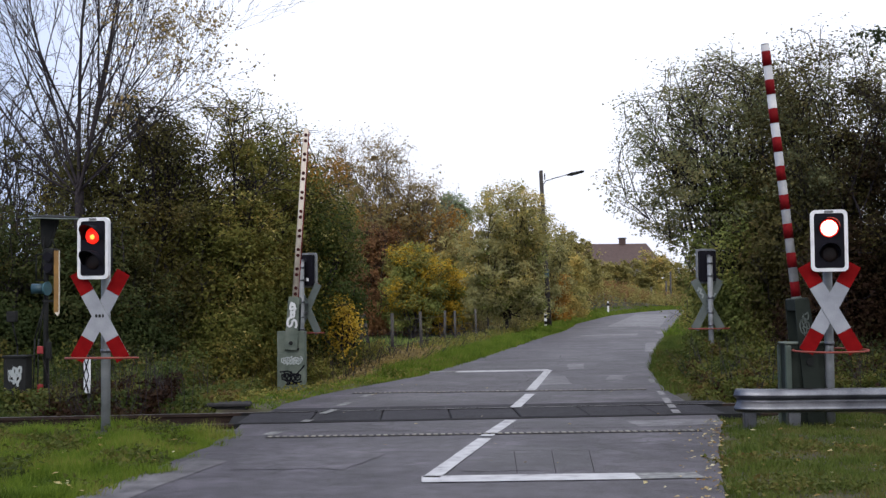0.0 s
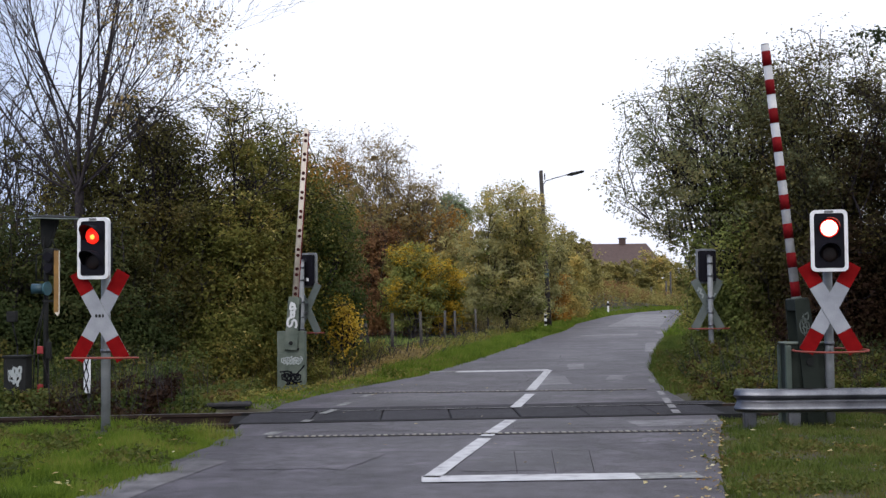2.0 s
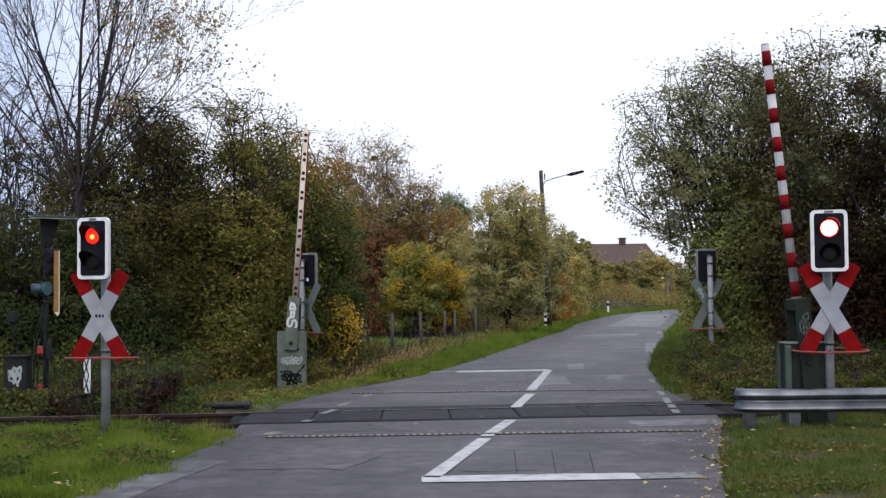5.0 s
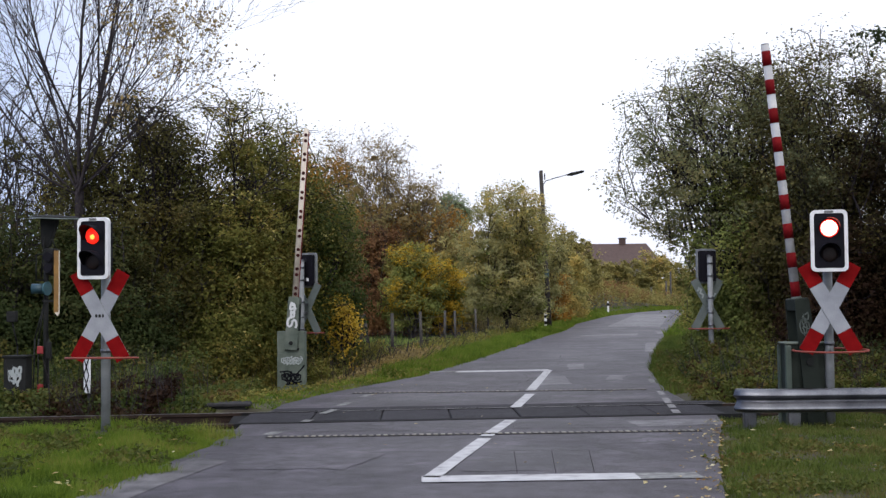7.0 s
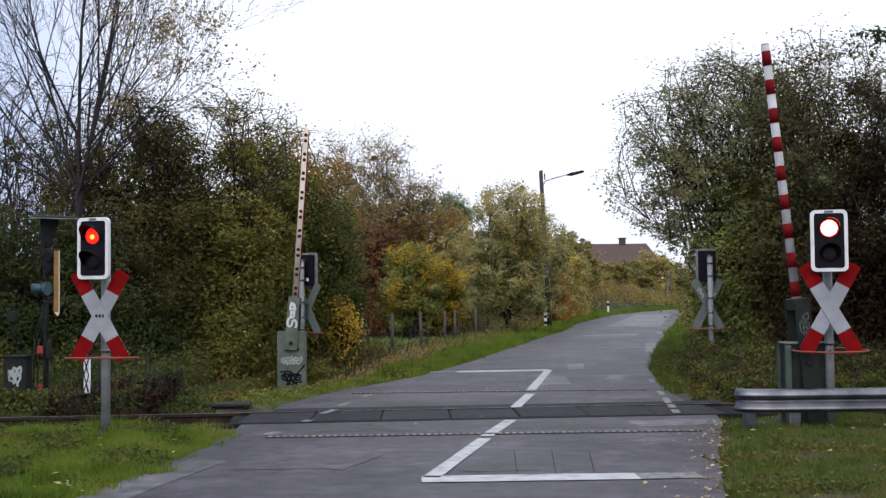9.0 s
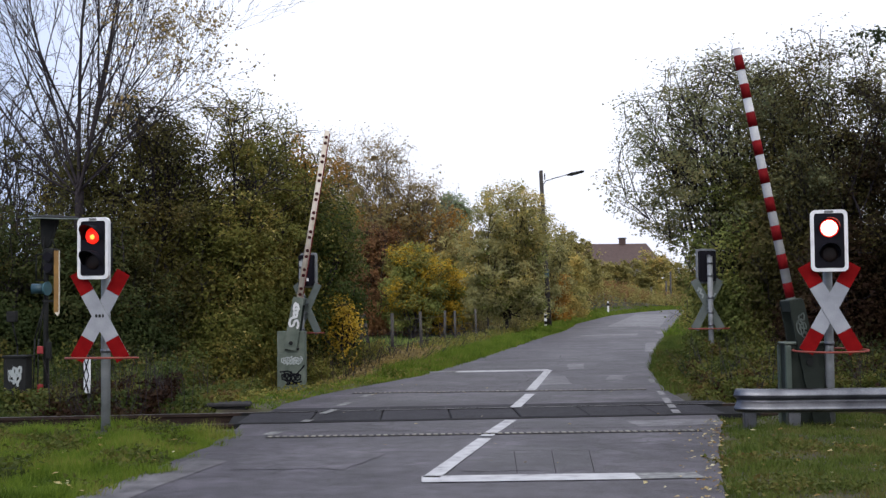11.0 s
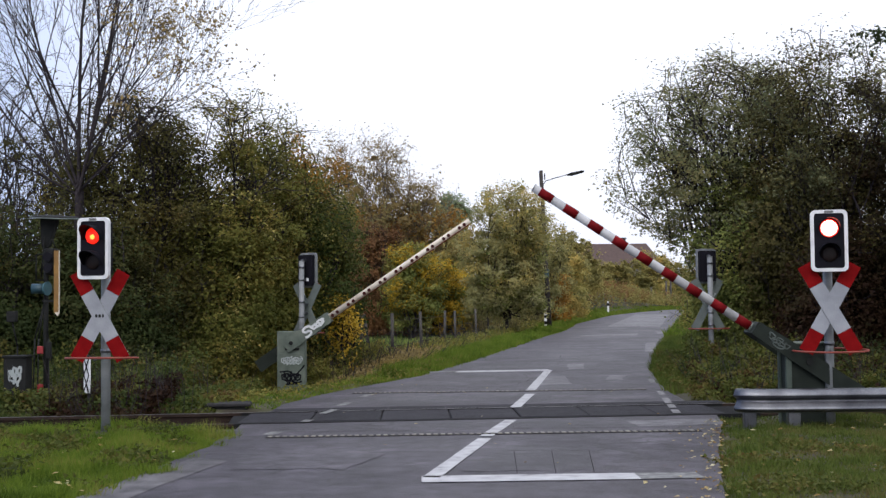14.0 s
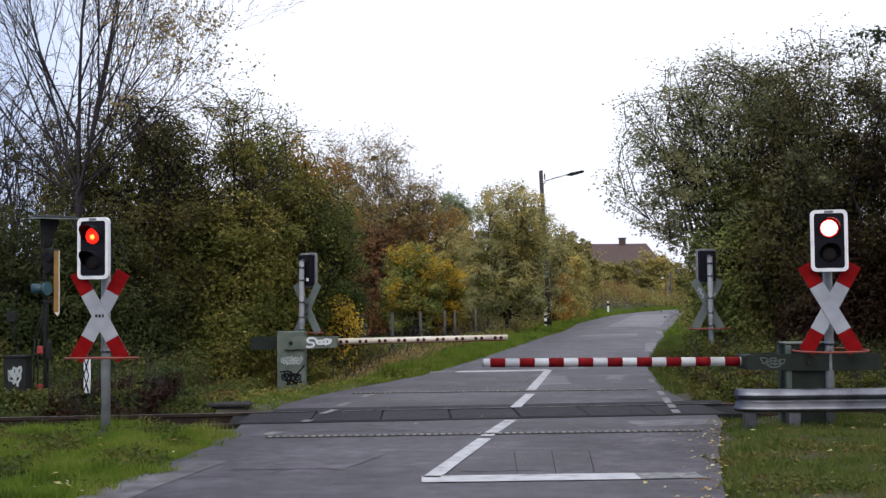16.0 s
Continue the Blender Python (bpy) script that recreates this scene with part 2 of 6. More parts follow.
MEADOW = leaf_material("pale_meadow_grass", [(0.12, 0.16, 0.04), (0.17, 0.22, 0.055), (0.22, 0.26, 0.07)], scale=0.6, gain=1.3)
# red-brown, darkened further to hold the shade of the right thicket
L_REDBROWN = leaf_material("shade_dark_red_brown_leaves", [(0.024, 0.013, 0.009), (0.04, 0.019, 0.012), (0.055, 0.032, 0.015), (0.048, 0.042, 0.017)], gain=0.85)
L_DEEP = leaf_material("deep_green_leaves", [(0.024, 0.038, 0.013), (0.04, 0.056, 0.018), (0.058, 0.068, 0.022), (0.08, 0.07, 0.025)], gain=1.0)
L_LIME = leaf_material("light_green_leaves", [(0.1, 0.125, 0.035), (0.15, 0.175, 0.05), (0.21, 0.22, 0.06), (0.26, 0.215, 0.065)], gain=1.15)
# brown leaves with the thicket's shade put into their colour
L_SHADED = leaf_material("shaded_brown_leaves", [(0.022, 0.017, 0.01), (0.038, 0.029, 0.014), (0.052, 0.038, 0.017), (0.066, 0.038, 0.018)], gain=0.7)
L_TAN = leaf_material("tan_brown_leaves", [(0.14, 0.108, 0.055), (0.2, 0.15, 0.065), (0.27, 0.185, 0.06)], gain=1.4)
L_BRAMBLE = leaf_material("bramble_leaves", [(0.045, 0.06, 0.016), (0.075, 0.095, 0.022), (0.11, 0.125, 0.028), (0.15, 0.135, 0.035), (0.13, 0.075, 0.03)], gain=0.85)
# gain raised to put distance haze into the blue-green
L_POPLAR = leaf_material("blue_green_leaves", [(0.12, 0.155, 0.09), (0.16, 0.2, 0.115), (0.2, 0.24, 0.14)], gain=1.4)
GRASS = leaf_material("verge_grass", [(0.045, 0.075, 0.01), (0.08, 0.125, 0.015), (0.125, 0.175, 0.022), (0.17, 0.165, 0.04)], scale=1.4, gain=1.2)
DRYGRASS = leaf_material("mown_autumn_grass", [(0.045, 0.068, 0.014), (0.075, 0.105, 0.02), (0.105, 0.132, 0.028), (0.14, 0.115, 0.045)], scale=1.6, gain=1.05)
LITTER = leaf_material("fallen_leaves", [(0.1, 0.05, 0.02), (0.25, 0.16, 0.05), (0.45, 0.38, 0.2), (0.55, 0.5, 0.36)], scale=7)


# ---- mesh helpers ----
def part(name, bm, mat, parent=None, label=""):
    me = bpy.data.meshes.new(name)
    bm.to_mesh(me)
    bm.free()
    me.materials.append(mat)
    ob = new(name, me)
    if parent:
        ob.parent = parent
    return tagged(ob, label)


def thing(name, m, label, category, group=""):
    ob = new(name)
    ob.empty_display_size = 0.1
    ob.matrix_basis = m
    return tagged(ob, label, category, group)


def box(bm, x0, x1, y0, y1, z0, z1, bevel=0.0, m=None):
    r = bmesh.ops.create_cube(bm, size=1.0, matrix=Matrix.Translation(((x0 + x1) / 2, (y0 + y1) / 2, (z0 + z1) / 2)) @ Matrix.Diagonal((x1 - x0, y1 - y0, z1 - z0, 1)))
    vs = r["verts"]
    if bevel:
        es = list({e for v in vs for e in v.link_edges})
        r = bmesh.ops.bevel(bm, geom=es, offset=bevel, segments=2, affect="EDGES", profile=0.5)
        vs = r["verts"]
    if m:
        bmesh.ops.transform(bm, matrix=m, verts=list(set(vs)))
    return bm


def rod(bm, a, b, r0, r1=None, seg=12):
    a, b = Vector(a), Vector(b)
    m = Matrix.Translation((a + b) / 2) @ (b - a).to_track_quat("Z", "Y").to_matrix().to_4x4()
    bmesh.ops.create_cone(bm, cap_ends=True, segments=seg, radius1=r0, radius2=r0 if r1 is None else r1, depth=(b - a).length, matrix=m)
    for f in bm.faces:
        f.smooth = len(f.verts) == 4
    return bm


def ring(bm, radius, tube, m, seg=40, sides=8, squash=1.0):
    vs = []
    for i in range(seg):
        a = 2 * math.pi * i / seg
        row = []
        for j in range(sides):
            b = 2 * math.pi * j / sides
            q = radius + tube * math.cos(b)
            row.append(bm.verts.new(m @ Vector((q * math.cos(a), q * math.sin(a) * squash, tube * math.sin(b)))))
        vs.append(row)
    for i in range(seg):
        for j in range(sides):
            bm.faces.new((vs[i][j], vs[(i + 1) % seg][j], vs[(i + 1) % seg][(j + 1) % sides], vs[i][(j + 1) % sides])).smooth = True
    return bm


def rounded(w, h, r, n=6):
    out = []
    for cx, cz, a0 in ((w / 2 - r, h / 2 - r, 0), (-w / 2 + r, h / 2 - r, 90), (-w / 2 + r, -h / 2 + r, 180), (w / 2 - r, -h / 2 + r, 270)):
        for i in range(n + 1):
            a = radians(a0 + 90 * i / n)
            out.append((cx + r * math.cos(a), cz + r * math.sin(a)))
    return out


def prism(bm, pts, y0, y1, m=None):
    """Extrudes an outline in x and z from y0 to y1."""
    m = m or Matrix()
    a = [bm.verts.new(m @ Vector((x, y0, z))) for x, z in pts]
    b = [bm.verts.new(m @ Vector((x, y1, z))) for x, z in pts]
    bm.faces.new(a)
    bm.faces.new(b[::-1])
    for i in range(len(pts)):
        j = (i + 1) % len(pts)
        bm.faces.new((a[j], a[i], b[i], b[j]))
    bmesh.ops.recalc_face_normals(bm, faces=bm.faces)
    return bm


def slab(bm, pts, z0, z1):
    """Extrudes an outline in x and y from z0 to z1."""
    a = [bm.verts.new((x, y, z0)) for x, y in pts]
    b = [bm.verts.new((x, y, z1)) for x, y in pts]
    bm.faces.new(a[::-1])
    bm.faces.new(b)
    for i in range(len(pts)):
        j = (i + 1) % len(pts)
        bm.faces.new((a[i], a[j], b[j], b[i]))
    bmesh.ops.recalc_face_normals(bm, faces=bm.faces)
    return bm


def squiggle(bm, pts, width, y, m=None, depth=0.003):
    """A sprayed stroke: flat ribbon pieces through points in x and z, on a face at y."""
    for k, ((ax, az), (bx, bz)) in enumerate(zip(pts, pts[1:])):
        d = Vector((bx - ax, bz - az))
        s = Vector((-d.y, d.x)).normalized() * width / 2
        e = d.normalized() * width * 0.35
        q = [(ax - e.x + s.x, az - e.y + s.y), (ax - e.x - s.x, az - e.y - s.y), (bx + e.x - s.x, bz + e.y - s.y), (bx + e.x + s.x, bz + e.y + s.y)]
        prism(bm, q, y - math.copysign(depth + 0.0006 * (k % 7), depth), y, m)
    return bm


def fast_mesh(name, verts, quads=None, tris=None, mat=None, smooth=False):
    """A mesh from number arrays."""
    me = bpy.data.meshes.new(name)
    nq, nt = (0 if quads is None else len(quads)), (0 if tris is None else len(tris))
    me.vertices.add(len(verts))
    me.vertices.foreach_set("co", np.asarray(verts, np.float32).ravel())
    loops = np.concatenate(([quads.ravel()] if nq else []) + ([tris.ravel()] if nt else []))
    me.loops.add(len(loops))
    me.loops.foreach_set("vertex_index", loops.astype(np.int32))
    me.polygons.add(nq + nt)
    start = np.concatenate((np.arange(nq) * 4, nq * 4 + np.arange(nt) * 3))
    me.polygons.foreach_set("loop_start", start.astype(np.int32))
    if smooth:
        me.polygons.foreach_set("use_smooth", np.ones(nq + nt, bool))
    me.update(calc_edges=True)
    me.validate()
    if mat:
        me.materials.append(mat)
    return me


def tubes(p0, p1, r0, r1, sides=5):
    """Tapered tubes between rows of points."""
    p0, p1 = np.asarray(p0, float), np.asarray(p1, float)
    d = p1 - p0
    d /= np.linalg.norm(d, axis=1, keepdims=True) + 1e-9
    ref = np.where(np.abs(d[:, 2:3]) < 0.9, np.array([[0, 0, 1.0]]), np.array([[1.0, 0, 0]]))
    u = np.cross(d, ref)
    u /= np.linalg.norm(u, axis=1, keepdims=True) + 1e-9
    w = np.cross(d, u)
    a = np.arange(sides) * 2 * np.pi / sides
    around = u[:, None] * np.cos(a)[None, :, None] + w[:, None] * np.sin(a)[None, :, None]
    ext = d * np.asarray(r0)[:, None] * 0.4
    lo = (p0 - ext)[:, None] + around * np.asarray(r0)[:, None, None]
    hi = (p1 + ext * 0.5)[:, None] + around * np.asarray(r1)[:, None, None]
    verts = np.concatenate((lo, hi), 1).reshape(-1, 3)
    i = np.arange(sides)
    quad = np.stack((i, (i + 1) % sides, (i + 1) % sides + sides, i + sides), 1)
    quads = (quad[None] + (np.arange(len(p0)) * 2 * sides)[:, None, None]).reshape(-1, 4)
    return verts, quads


def leaves(rng, at, size, droop=0.3, out=None):
    """Folded leaf blades, one at each point, their faces turned roughly up and outwards."""
    n = len(at)
    face = rng.normal(0, 0.55, (n, 3)) + [0, 0, 0.65]
    if out is not None:
        face += out * 0.7
    face /= np.linalg.norm(face, axis=1, keepdims=True) + 1e-9
    d = np.cross(face, rng.normal(size=(n, 3)))
    d /= np.linalg.norm(d, axis=1, keepdims=True) + 1e-9
    s = np.cross(d, face)
    up = face
    length = size * rng.uniform(0.6, 1.35, (n, 1))
    wide = length * rng.uniform(0.28, 0.42, (n, 1))
    mid = at + d * length * 0.3
    v = np.stack((mid + s * wide * 1.25, at + d * length * 1.15, mid - s * wide * 1.25 + up * wide * 0.3), 1).reshape(-1, 3)
    return v, np.arange(3 * n).reshape(-1, 3)



# ---- the plan ----
TRACK = pose(0.4, 16.17, 0, 0, 0, 5.9)          # along x: the rails; its origin on the road's middle
LEFT_EDGE = [(-40, -8.5), (0, -3.9), (9.5, -2.84), (12.8, -2.47), (15.3, -2.5), (18, -2.35), (19.6, -2.02), (21, -1.6), (24.2, -0.52), (29.8, 0.61), (40.7, 2.53), (46.3, 3.53), (58.4, 5.81), (68.7, 7.5), (75.4, 9.27), (82.8, 11.3), (90.7, 14.5), (96.3, 17.2), (105, 21.5), (125, 32), (220, 90)]
RIGHT_EDGE = [(-40, -4.0), (0, 0.9), (9.2, 2.1), (11.9, 2.66), (13.9, 3.14), (15.3, 3.5), (17.6, 3.5), (19.7, 3.6), (22.2, 3.88), (25.9, 4.38), (30.8, 5.26), (34.4, 5.97), (41.9, 7.49), (53.6, 9.94), (71.9, 13.9), (81.2, 16.1), (93, 18.95), (105, 24.6), (125, 35.5), (220, 94)]


def road_z(y):
    t = min(1.0, max(0.0, (y - 55) / 48))
    z = 0.56 * t * t * (3 - 2 * t)
    if y > 108:
        z -= 0.011 * (y - 108)
    return z


def road_left(y):
    return float(np.interp(y, *zip(*LEFT_EDGE)))


def road_right(y):
    return float(np.interp(y, *zip(*RIGHT_EDGE)))


INTO_TRACK = TRACK.inverted()


def ground_z(x, y):
    """The one sheet of ground: flush with the road, dug out under the track, banked up far on."""
    l, r = road_left(y), road_right(y)
    z = road_z(y) - 0.05
    away = max(l - x, x - r, 0.0)
    if away > 0:
        z += min(away, 0.5) * 0.09
        q = INTO_TRACK @ Vector((x, y, 0))
        z += -0.24 * max(0.0, min(1.0, (1.75 - q.y) / 0.4, (q.y + 1.05) / 0.15)) * min(1.0, away / 0.25)
        if x < l and 17.9 < y < 60:
            z -= 0.25 * min(1.0, max(0.0, away - 1.0) / 3.0) * min(1.0, (y - 17.9) / 2)
        if x < l and y > 62:
            z += min(2.6, 0.45 * max(0.0, away - 2.0)) * min(1.0, (y - 62) / 20) * max(0.0, min(1.0, (116 - y) / 20))
        if x < l and 19 < y < 27:
            z -= 0.27 * max(0.0, min(1.0, (away - 0.7) / 0.9)) * min(1.0, (y - 19) / 2.5, (27 - y) / 2)
        if y > 4:
            z += 0.03 * noise.noise(Vector((x * 0.9, y * 0.9, 3.0))) * min(1.0, away)
    return z


def sheet(name, xs, ys, zf, mat):
    v = np.array([(x, y, zf(x, y)) for y in ys for x in xs])
    n, m = len(xs), len(ys)
    i, j = np.meshgrid(np.arange(n - 1), np.arange(m - 1))
    a = (j * n + i).ravel()
    return fast_mesh(name, v, np.stack((a, a + 1, a + n + 1, a + n), 1), None, mat, True)


def spread(*runs):
    out = []
    for a, b, step in runs:
        out += list(np.arange(a, b, step))
    return sorted(set(round(float(q), 3) for q in out))


GX = spread((-2000, -200, 300), (-200, -40, 20), (-40, -12, 3), (-12, 10, 0.3), (10, 30, 1.5), (30, 80, 10), (80, 200, 30), (200, 2200, 300))
GY = spread((-300, -10, 40), (-10, 8, 2), (8, 22, 0.25), (22, 45, 1), (45, 130, 4), (130, 300, 20), (300, 3600, 300))
ground = tagged(new("ground", sheet("ground", GX, GY, ground_z, SOIL)), "dark soil with moss, litter and thin grass", "ground", kind="structure")

# the road: worn asphalt on both sides of the rubber panels
road = tagged(new("road"), "worn grey asphalt country road with patches and cracks", "road", kind="structure")


def road_strip(name, ys, x0, x1, z, mat, parent=road, label="", cut=None):
    rows = []
    for y in ys:
        for k in range(7):
            a, b = x0(y), x1(y)
            x = a + (b - a) * k / 6
            yy = y
            if cut is not None and y == cut[0]:
                yy = (TRACK @ Vector(((x - 0.4), cut[1], 0))).y
            wob = 0.035 * noise.noise(Vector((y * 2.3, k * 9.0, 1.0))) if k in (0, 6) else 0.0
            rows.append((x + wob, yy, road_z(yy) + z))
    n = len(ys)
    q = np.array([(j * 7 + i, j * 7 + i + 1, j * 7 + i + 8, j * 7 + i + 7) for j in range(n - 1) for i in range(6)])
    me = fast_mesh(name, np.array(rows), q, None, mat, True)
    ob = new(name, me)
    ob.parent = parent
    return tagged(ob, label)


NEAR_YS = spread((-40, 0, 5), (0, 15, 0.25)) + [15.4]
FAR_YS = [17.0] + spread((17.5, 50, 0.5), (50, 130, 3), (130, 221, 10))
road_strip("near_carriageway", NEAR_YS, road_left, road_right, 0.0, ASPHALT, cut=(15.4, -0.78))
road_strip("far_carriageway", FAR_YS, road_left, road_right, 0.0, ASPHALT, cut=(17.0, 0.80))


def patch(name, pts, mat, z=0.004, label=""):
    """A thin repair or stain with an uneven rim, following the road."""
    bm = bmesh.new()
    out = []
    for (ax, ay), (bx, by) in zip(pts, pts[1:] + pts[:1]):
        for k in range(5):
            t = k / 5
            x, y = ax + (bx - ax) * t, ay + (by - ay) * t
            out.append(bm.verts.new((x + 0.05 * noise.noise(Vector((x * 5, y * 5, 0))), y + 0.12 * noise.noise(Vector((x * 5, y * 3, 5))), road_z(y) + z)))
    f = bm.faces.new(out)
    if f.normal.z < 0:
        f.normal_flip()
    bmesh.ops.triangulate(bm, faces=bm.faces)
    return part(name, bm, mat, road, label)


# white lines
def line(name, pts, width, mat=PAINT, z=0.008):
    bm = bmesh.new()
    for (ax, ay), (bx, by) in zip(pts, pts[1:]):
        d = Vector((bx - ax, by - ay, 0)).normalized()
        s = Vector((-d.y, d.x, 0)) * width / 2
        n = max(1, int(math.hypot(bx - ax, by - ay) / 0.3))
        L = []
        for k in range(n + 1):
            t = k / n
            p = Vector((ax + (bx - ax) * t, ay + (by - ay) * t, 0))
            p.z = road_z(p.y) + z
            w = 1 + 0.10 * noise.noise(p * 6)
            L.append((bm.verts.new(p + s * w), bm.verts.new(p - s * w)))
        for (a, b), (c, e) in zip(L, L[1:]):
            bm.faces.new((b, e, c, a))
    return part(name, bm, mat, road)


line("centre_line", [(-0.12, 10.35), (0.43, 13.2)], 0.15)
line("centre_line", [(0.45, 13.42), (0.82, 15.18)], 0.15)
line("centre_line", [(0.985, 16.98), (1.36, 19.35)], 0.15)
line("centre_line", [(1.42, 20.1), (2.16, 25.45)], 0.16)
line("stop_line", [(-0.2, 10.25), (1.62, 10.3)], 0.36)
line("worn_stop_line", [(1.62, 10.3), (2.15, 10.32)], 0.34, FADED)
line("stop_line", [(0.2, 25.5), (2.24, 25.75)], 0.55)
line("worn_stop_line", [(-0.35, 25.45), (0.25, 25.6)], 0.38, FADED)
for x, y in ((-1.57, 16.45), (-1.47, 17.75), (-1.24, 19.3)):
    line("edge_dash", [(x - 0.05, y - 0.28), (x + 0.06, y + 0.3)], 0.12, FADED, 0.02 if y < 17 else 0.008)
line("edge_dash", [(-1.74, 15.1), (-1.70, 15.35)], 0.12, FADED, 0.02)
line("edge_dash", [(-2.0, 13.75), (-1.93, 14.1)], 0.14, FADED)
for y, yy in ((15.75, 16.25), (16.5, 17.0), (17.4, 18.3), (18.9, 19.6), (21.6, 22.6)):
    line("edge_dash", [(2.99 + 0.12 * (y - 15.7), y), (2.99 + 0.12 * (yy - 15.7), yy)], 0.1, WORN if y < 20 else FADED, 0.02 if y < 17 else 0.008)

# studded warning strips across the road
def studs(name, x0, y0, x1, y1):
    ob = tagged(new(name), "row of light studs set in a dark strip across the road", "road studs", kind="structure")
    ob.location = (x0, y0, 0)
    n = int(math.hypot(x1 - x0, y1 - y0) / 0.08)
    bm = bmesh.new()
    a = math.atan2(y1 - y0, x1 - x0)
    box(bm, 0, math.hypot(x1 - x0, y1 - y0), -0.07, 0.07, 0.001, 0.009, m=Matrix.Rotation(a, 4, "Z"))
    part("strip", bm, STRIP, ob)
    bm = bmesh.new()
    box(bm, -0.024, 0.024, -0.055, 0.055, 0.004, 0.016, 0.005)
    first = part("stud", bm, STUD, ob)
    for k in range(n):
        s = first if k == 0 else new("stud", first.data)
        s.parent = ob
        s.matrix_basis = Matrix.Rotation(a, 4, "Z") @ Matrix.Translation((0.05 + k * 0.08, 0.008 * math.sin(k * 7.1), 0))


STRIP = material("dark_strip", [(0.02, 0.019, 0.02), (0.032, 0.03, 0.032)], rough=0.8, spec=0.2)
STUD = material("dirty_white_stud", [(0.06, 0.056, 0.05), (0.13, 0.12, 0.105), (0.2, 0.185, 0.155)], rough=0.6, scale=4, obj=0.5)
studs("warning_strip", -1.99, 13.55, 2.88, 13.77)
studs("warning_strip", -1.5, 19.88, 3.3, 20.03)

# ---- the railway ----
def rail(y, label):
    """A flat-bottomed rail along the track."""
    ob = thing("rail", TRACK @ Matrix.Translation((0, y, 0)), label, "rail", "rails of the track")
    half = [(0.036, 0.0), (0.036, -0.035), (0.009, -0.05), (0.009, -0.13), (0.07, -0.148), (0.07, -0.16)]
    bm = bmesh.new()
    prism(bm, [(x, z) for x, z in half] + [(-x, z) for x, z in half[::-1]], -45, 45, Matrix.Rotation(radians(90), 4, "Z"))
    part("web", bm, RUST, ob)
    if y < 0:
        return
    bm = bmesh.new()
    box(bm, -45, 45, -0.03, 0.03, -0.001, 0.004)
    part("running_surface", bm, RAILTOP, ob, "shiny worn running surface")


rail(-0.75, "dark rusty steel rail sunk in the crossing")
rail(0.75, "rusty steel rail with a worn head, sunk in the crossing")
bm = bmesh.new()
box(bm, -0.13, 0.13, -1.25, 1.25, -0.32, -0.165, 0.02)
sl = bpy.data.meshes.new("sleeper")
bm.to_mesh(sl)
bm.free()
sl.materials.append(SLEEPER)
for k in range(-24, 25):
    x = k * 0.63
    if -3.1 < x < 3.5:
        continue
    ob = tagged(new("sleeper", sl), "grey concrete sleeper bedded in dirty gravel", "sleeper", "sleepers of the track")
    ob.matrix_basis = TRACK @ Matrix.Translation((x, 0, 0))


def stones(name, n, x0, x1, y0, y1, z, size, seed, label):
    rng = np.random.default_rng(seed)
    at = np.stack((rng.uniform(x0, x1, n), rng.uniform(y0, y1, n), np.full(n, z) + rng.uniform(-0.02, 0.02, n)), 1)
    base = np.array([(1, 0, 0), (-1, 0, 0), (0, 1, 0), (0, -1, 0), (0, 0, 0.8), (0, 0, -0.8)])
    tri = np.array([(0, 2, 4), (2, 1, 4), (1, 3, 4), (3, 0, 4), (2, 0, 5), (1, 2, 5), (3, 1, 5), (0, 3, 5)])
    v = base[None] * rng.uniform(0.5, 1.3, (n, 6, 1)) * size + rng.normal(0, size * 0.15, (n, 6, 3))
    a = rng.uniform(0, 6.3, n)
    c, s = np.cos(a)[:, None], np.sin(a)[:, None]
    v = np.stack((v[..., 0] * c - v[..., 1] * s, v[..., 0] * s + v[..., 1] * c, v[..., 2]), 2) + at[:, None]
    t = (tri[None] + (np.arange(n) * 6)[:, None, None]).reshape(-1, 3)
    ob = new(name, fast_mesh(name, v.reshape(-1, 3), None, t, GRAVEL))
    ob.matrix_basis = TRACK
    tagged(ob, label, "gravel", kind="stuff")


stones("ballast", 9000, -14, -2.9, -1.7, 1.7, -0.26, 0.035, 3, "dirty grey track ballast")
stones("ballast", 5000, 3.5, 10, -1.7, 1.7, -0.26, 0.035, 4, "dirty grey track ballast")

crossing_deck = tagged(new("crossing_deck"), "dark rubber level crossing panels between and beside the rails", "crossing deck", kind="structure")
crossing_deck.matrix_basis = TRACK
bm = bmesh.new()
slab(bm, [(-3.2, -0.66), (4.0, -0.66), (4.0, 0.66), (-3.2, 0.66)], -0.2, -0.03)
part("bedding", bm, CRACK, crossing_deck)
# black strips painted in for the dark of the open flange grooves
for y0, y1 in ((-0.83, -0.70), (0.655, 0.70)):
    bm = bmesh.new()
    slab(bm, [(-3.1, y0), (3.6, y0), (3.6, y1), (-3.1, y1)], -0.05, 0.0075)
    part("flangeway_gap_strip", bm, CRACK, crossing_deck, "black strip standing in for the dark open flangeway")
SKEW = math.tan(radians(4.5))
for k in range(-3, 4):
    x0, x1 = -0.36 + k * 0.9, -0.36 + (k + 1) * 0.9 - 0.014
    bm = bmesh.new()
    slab(bm, [(x0 - 0.02, -0.645), (x1 - 0.02, -0.645), (x1 + 1.29 * SKEW - 0.02, 0.645), (x0 + 1.29 * SKEW - 0.02, 0.645)], -0.1, 0.004 + 0.003 * ((k * 5) % 3 - 1))
    bmesh.ops.bevel(bm, geom=[e for e in bm.edges if e.verts[0].co.z > 0 and e.verts[1].co.z > 0], offset=0.012, segments=1, affect="EDGES")
    part("rubber_panel", bm, RUBBER, crossing_deck)
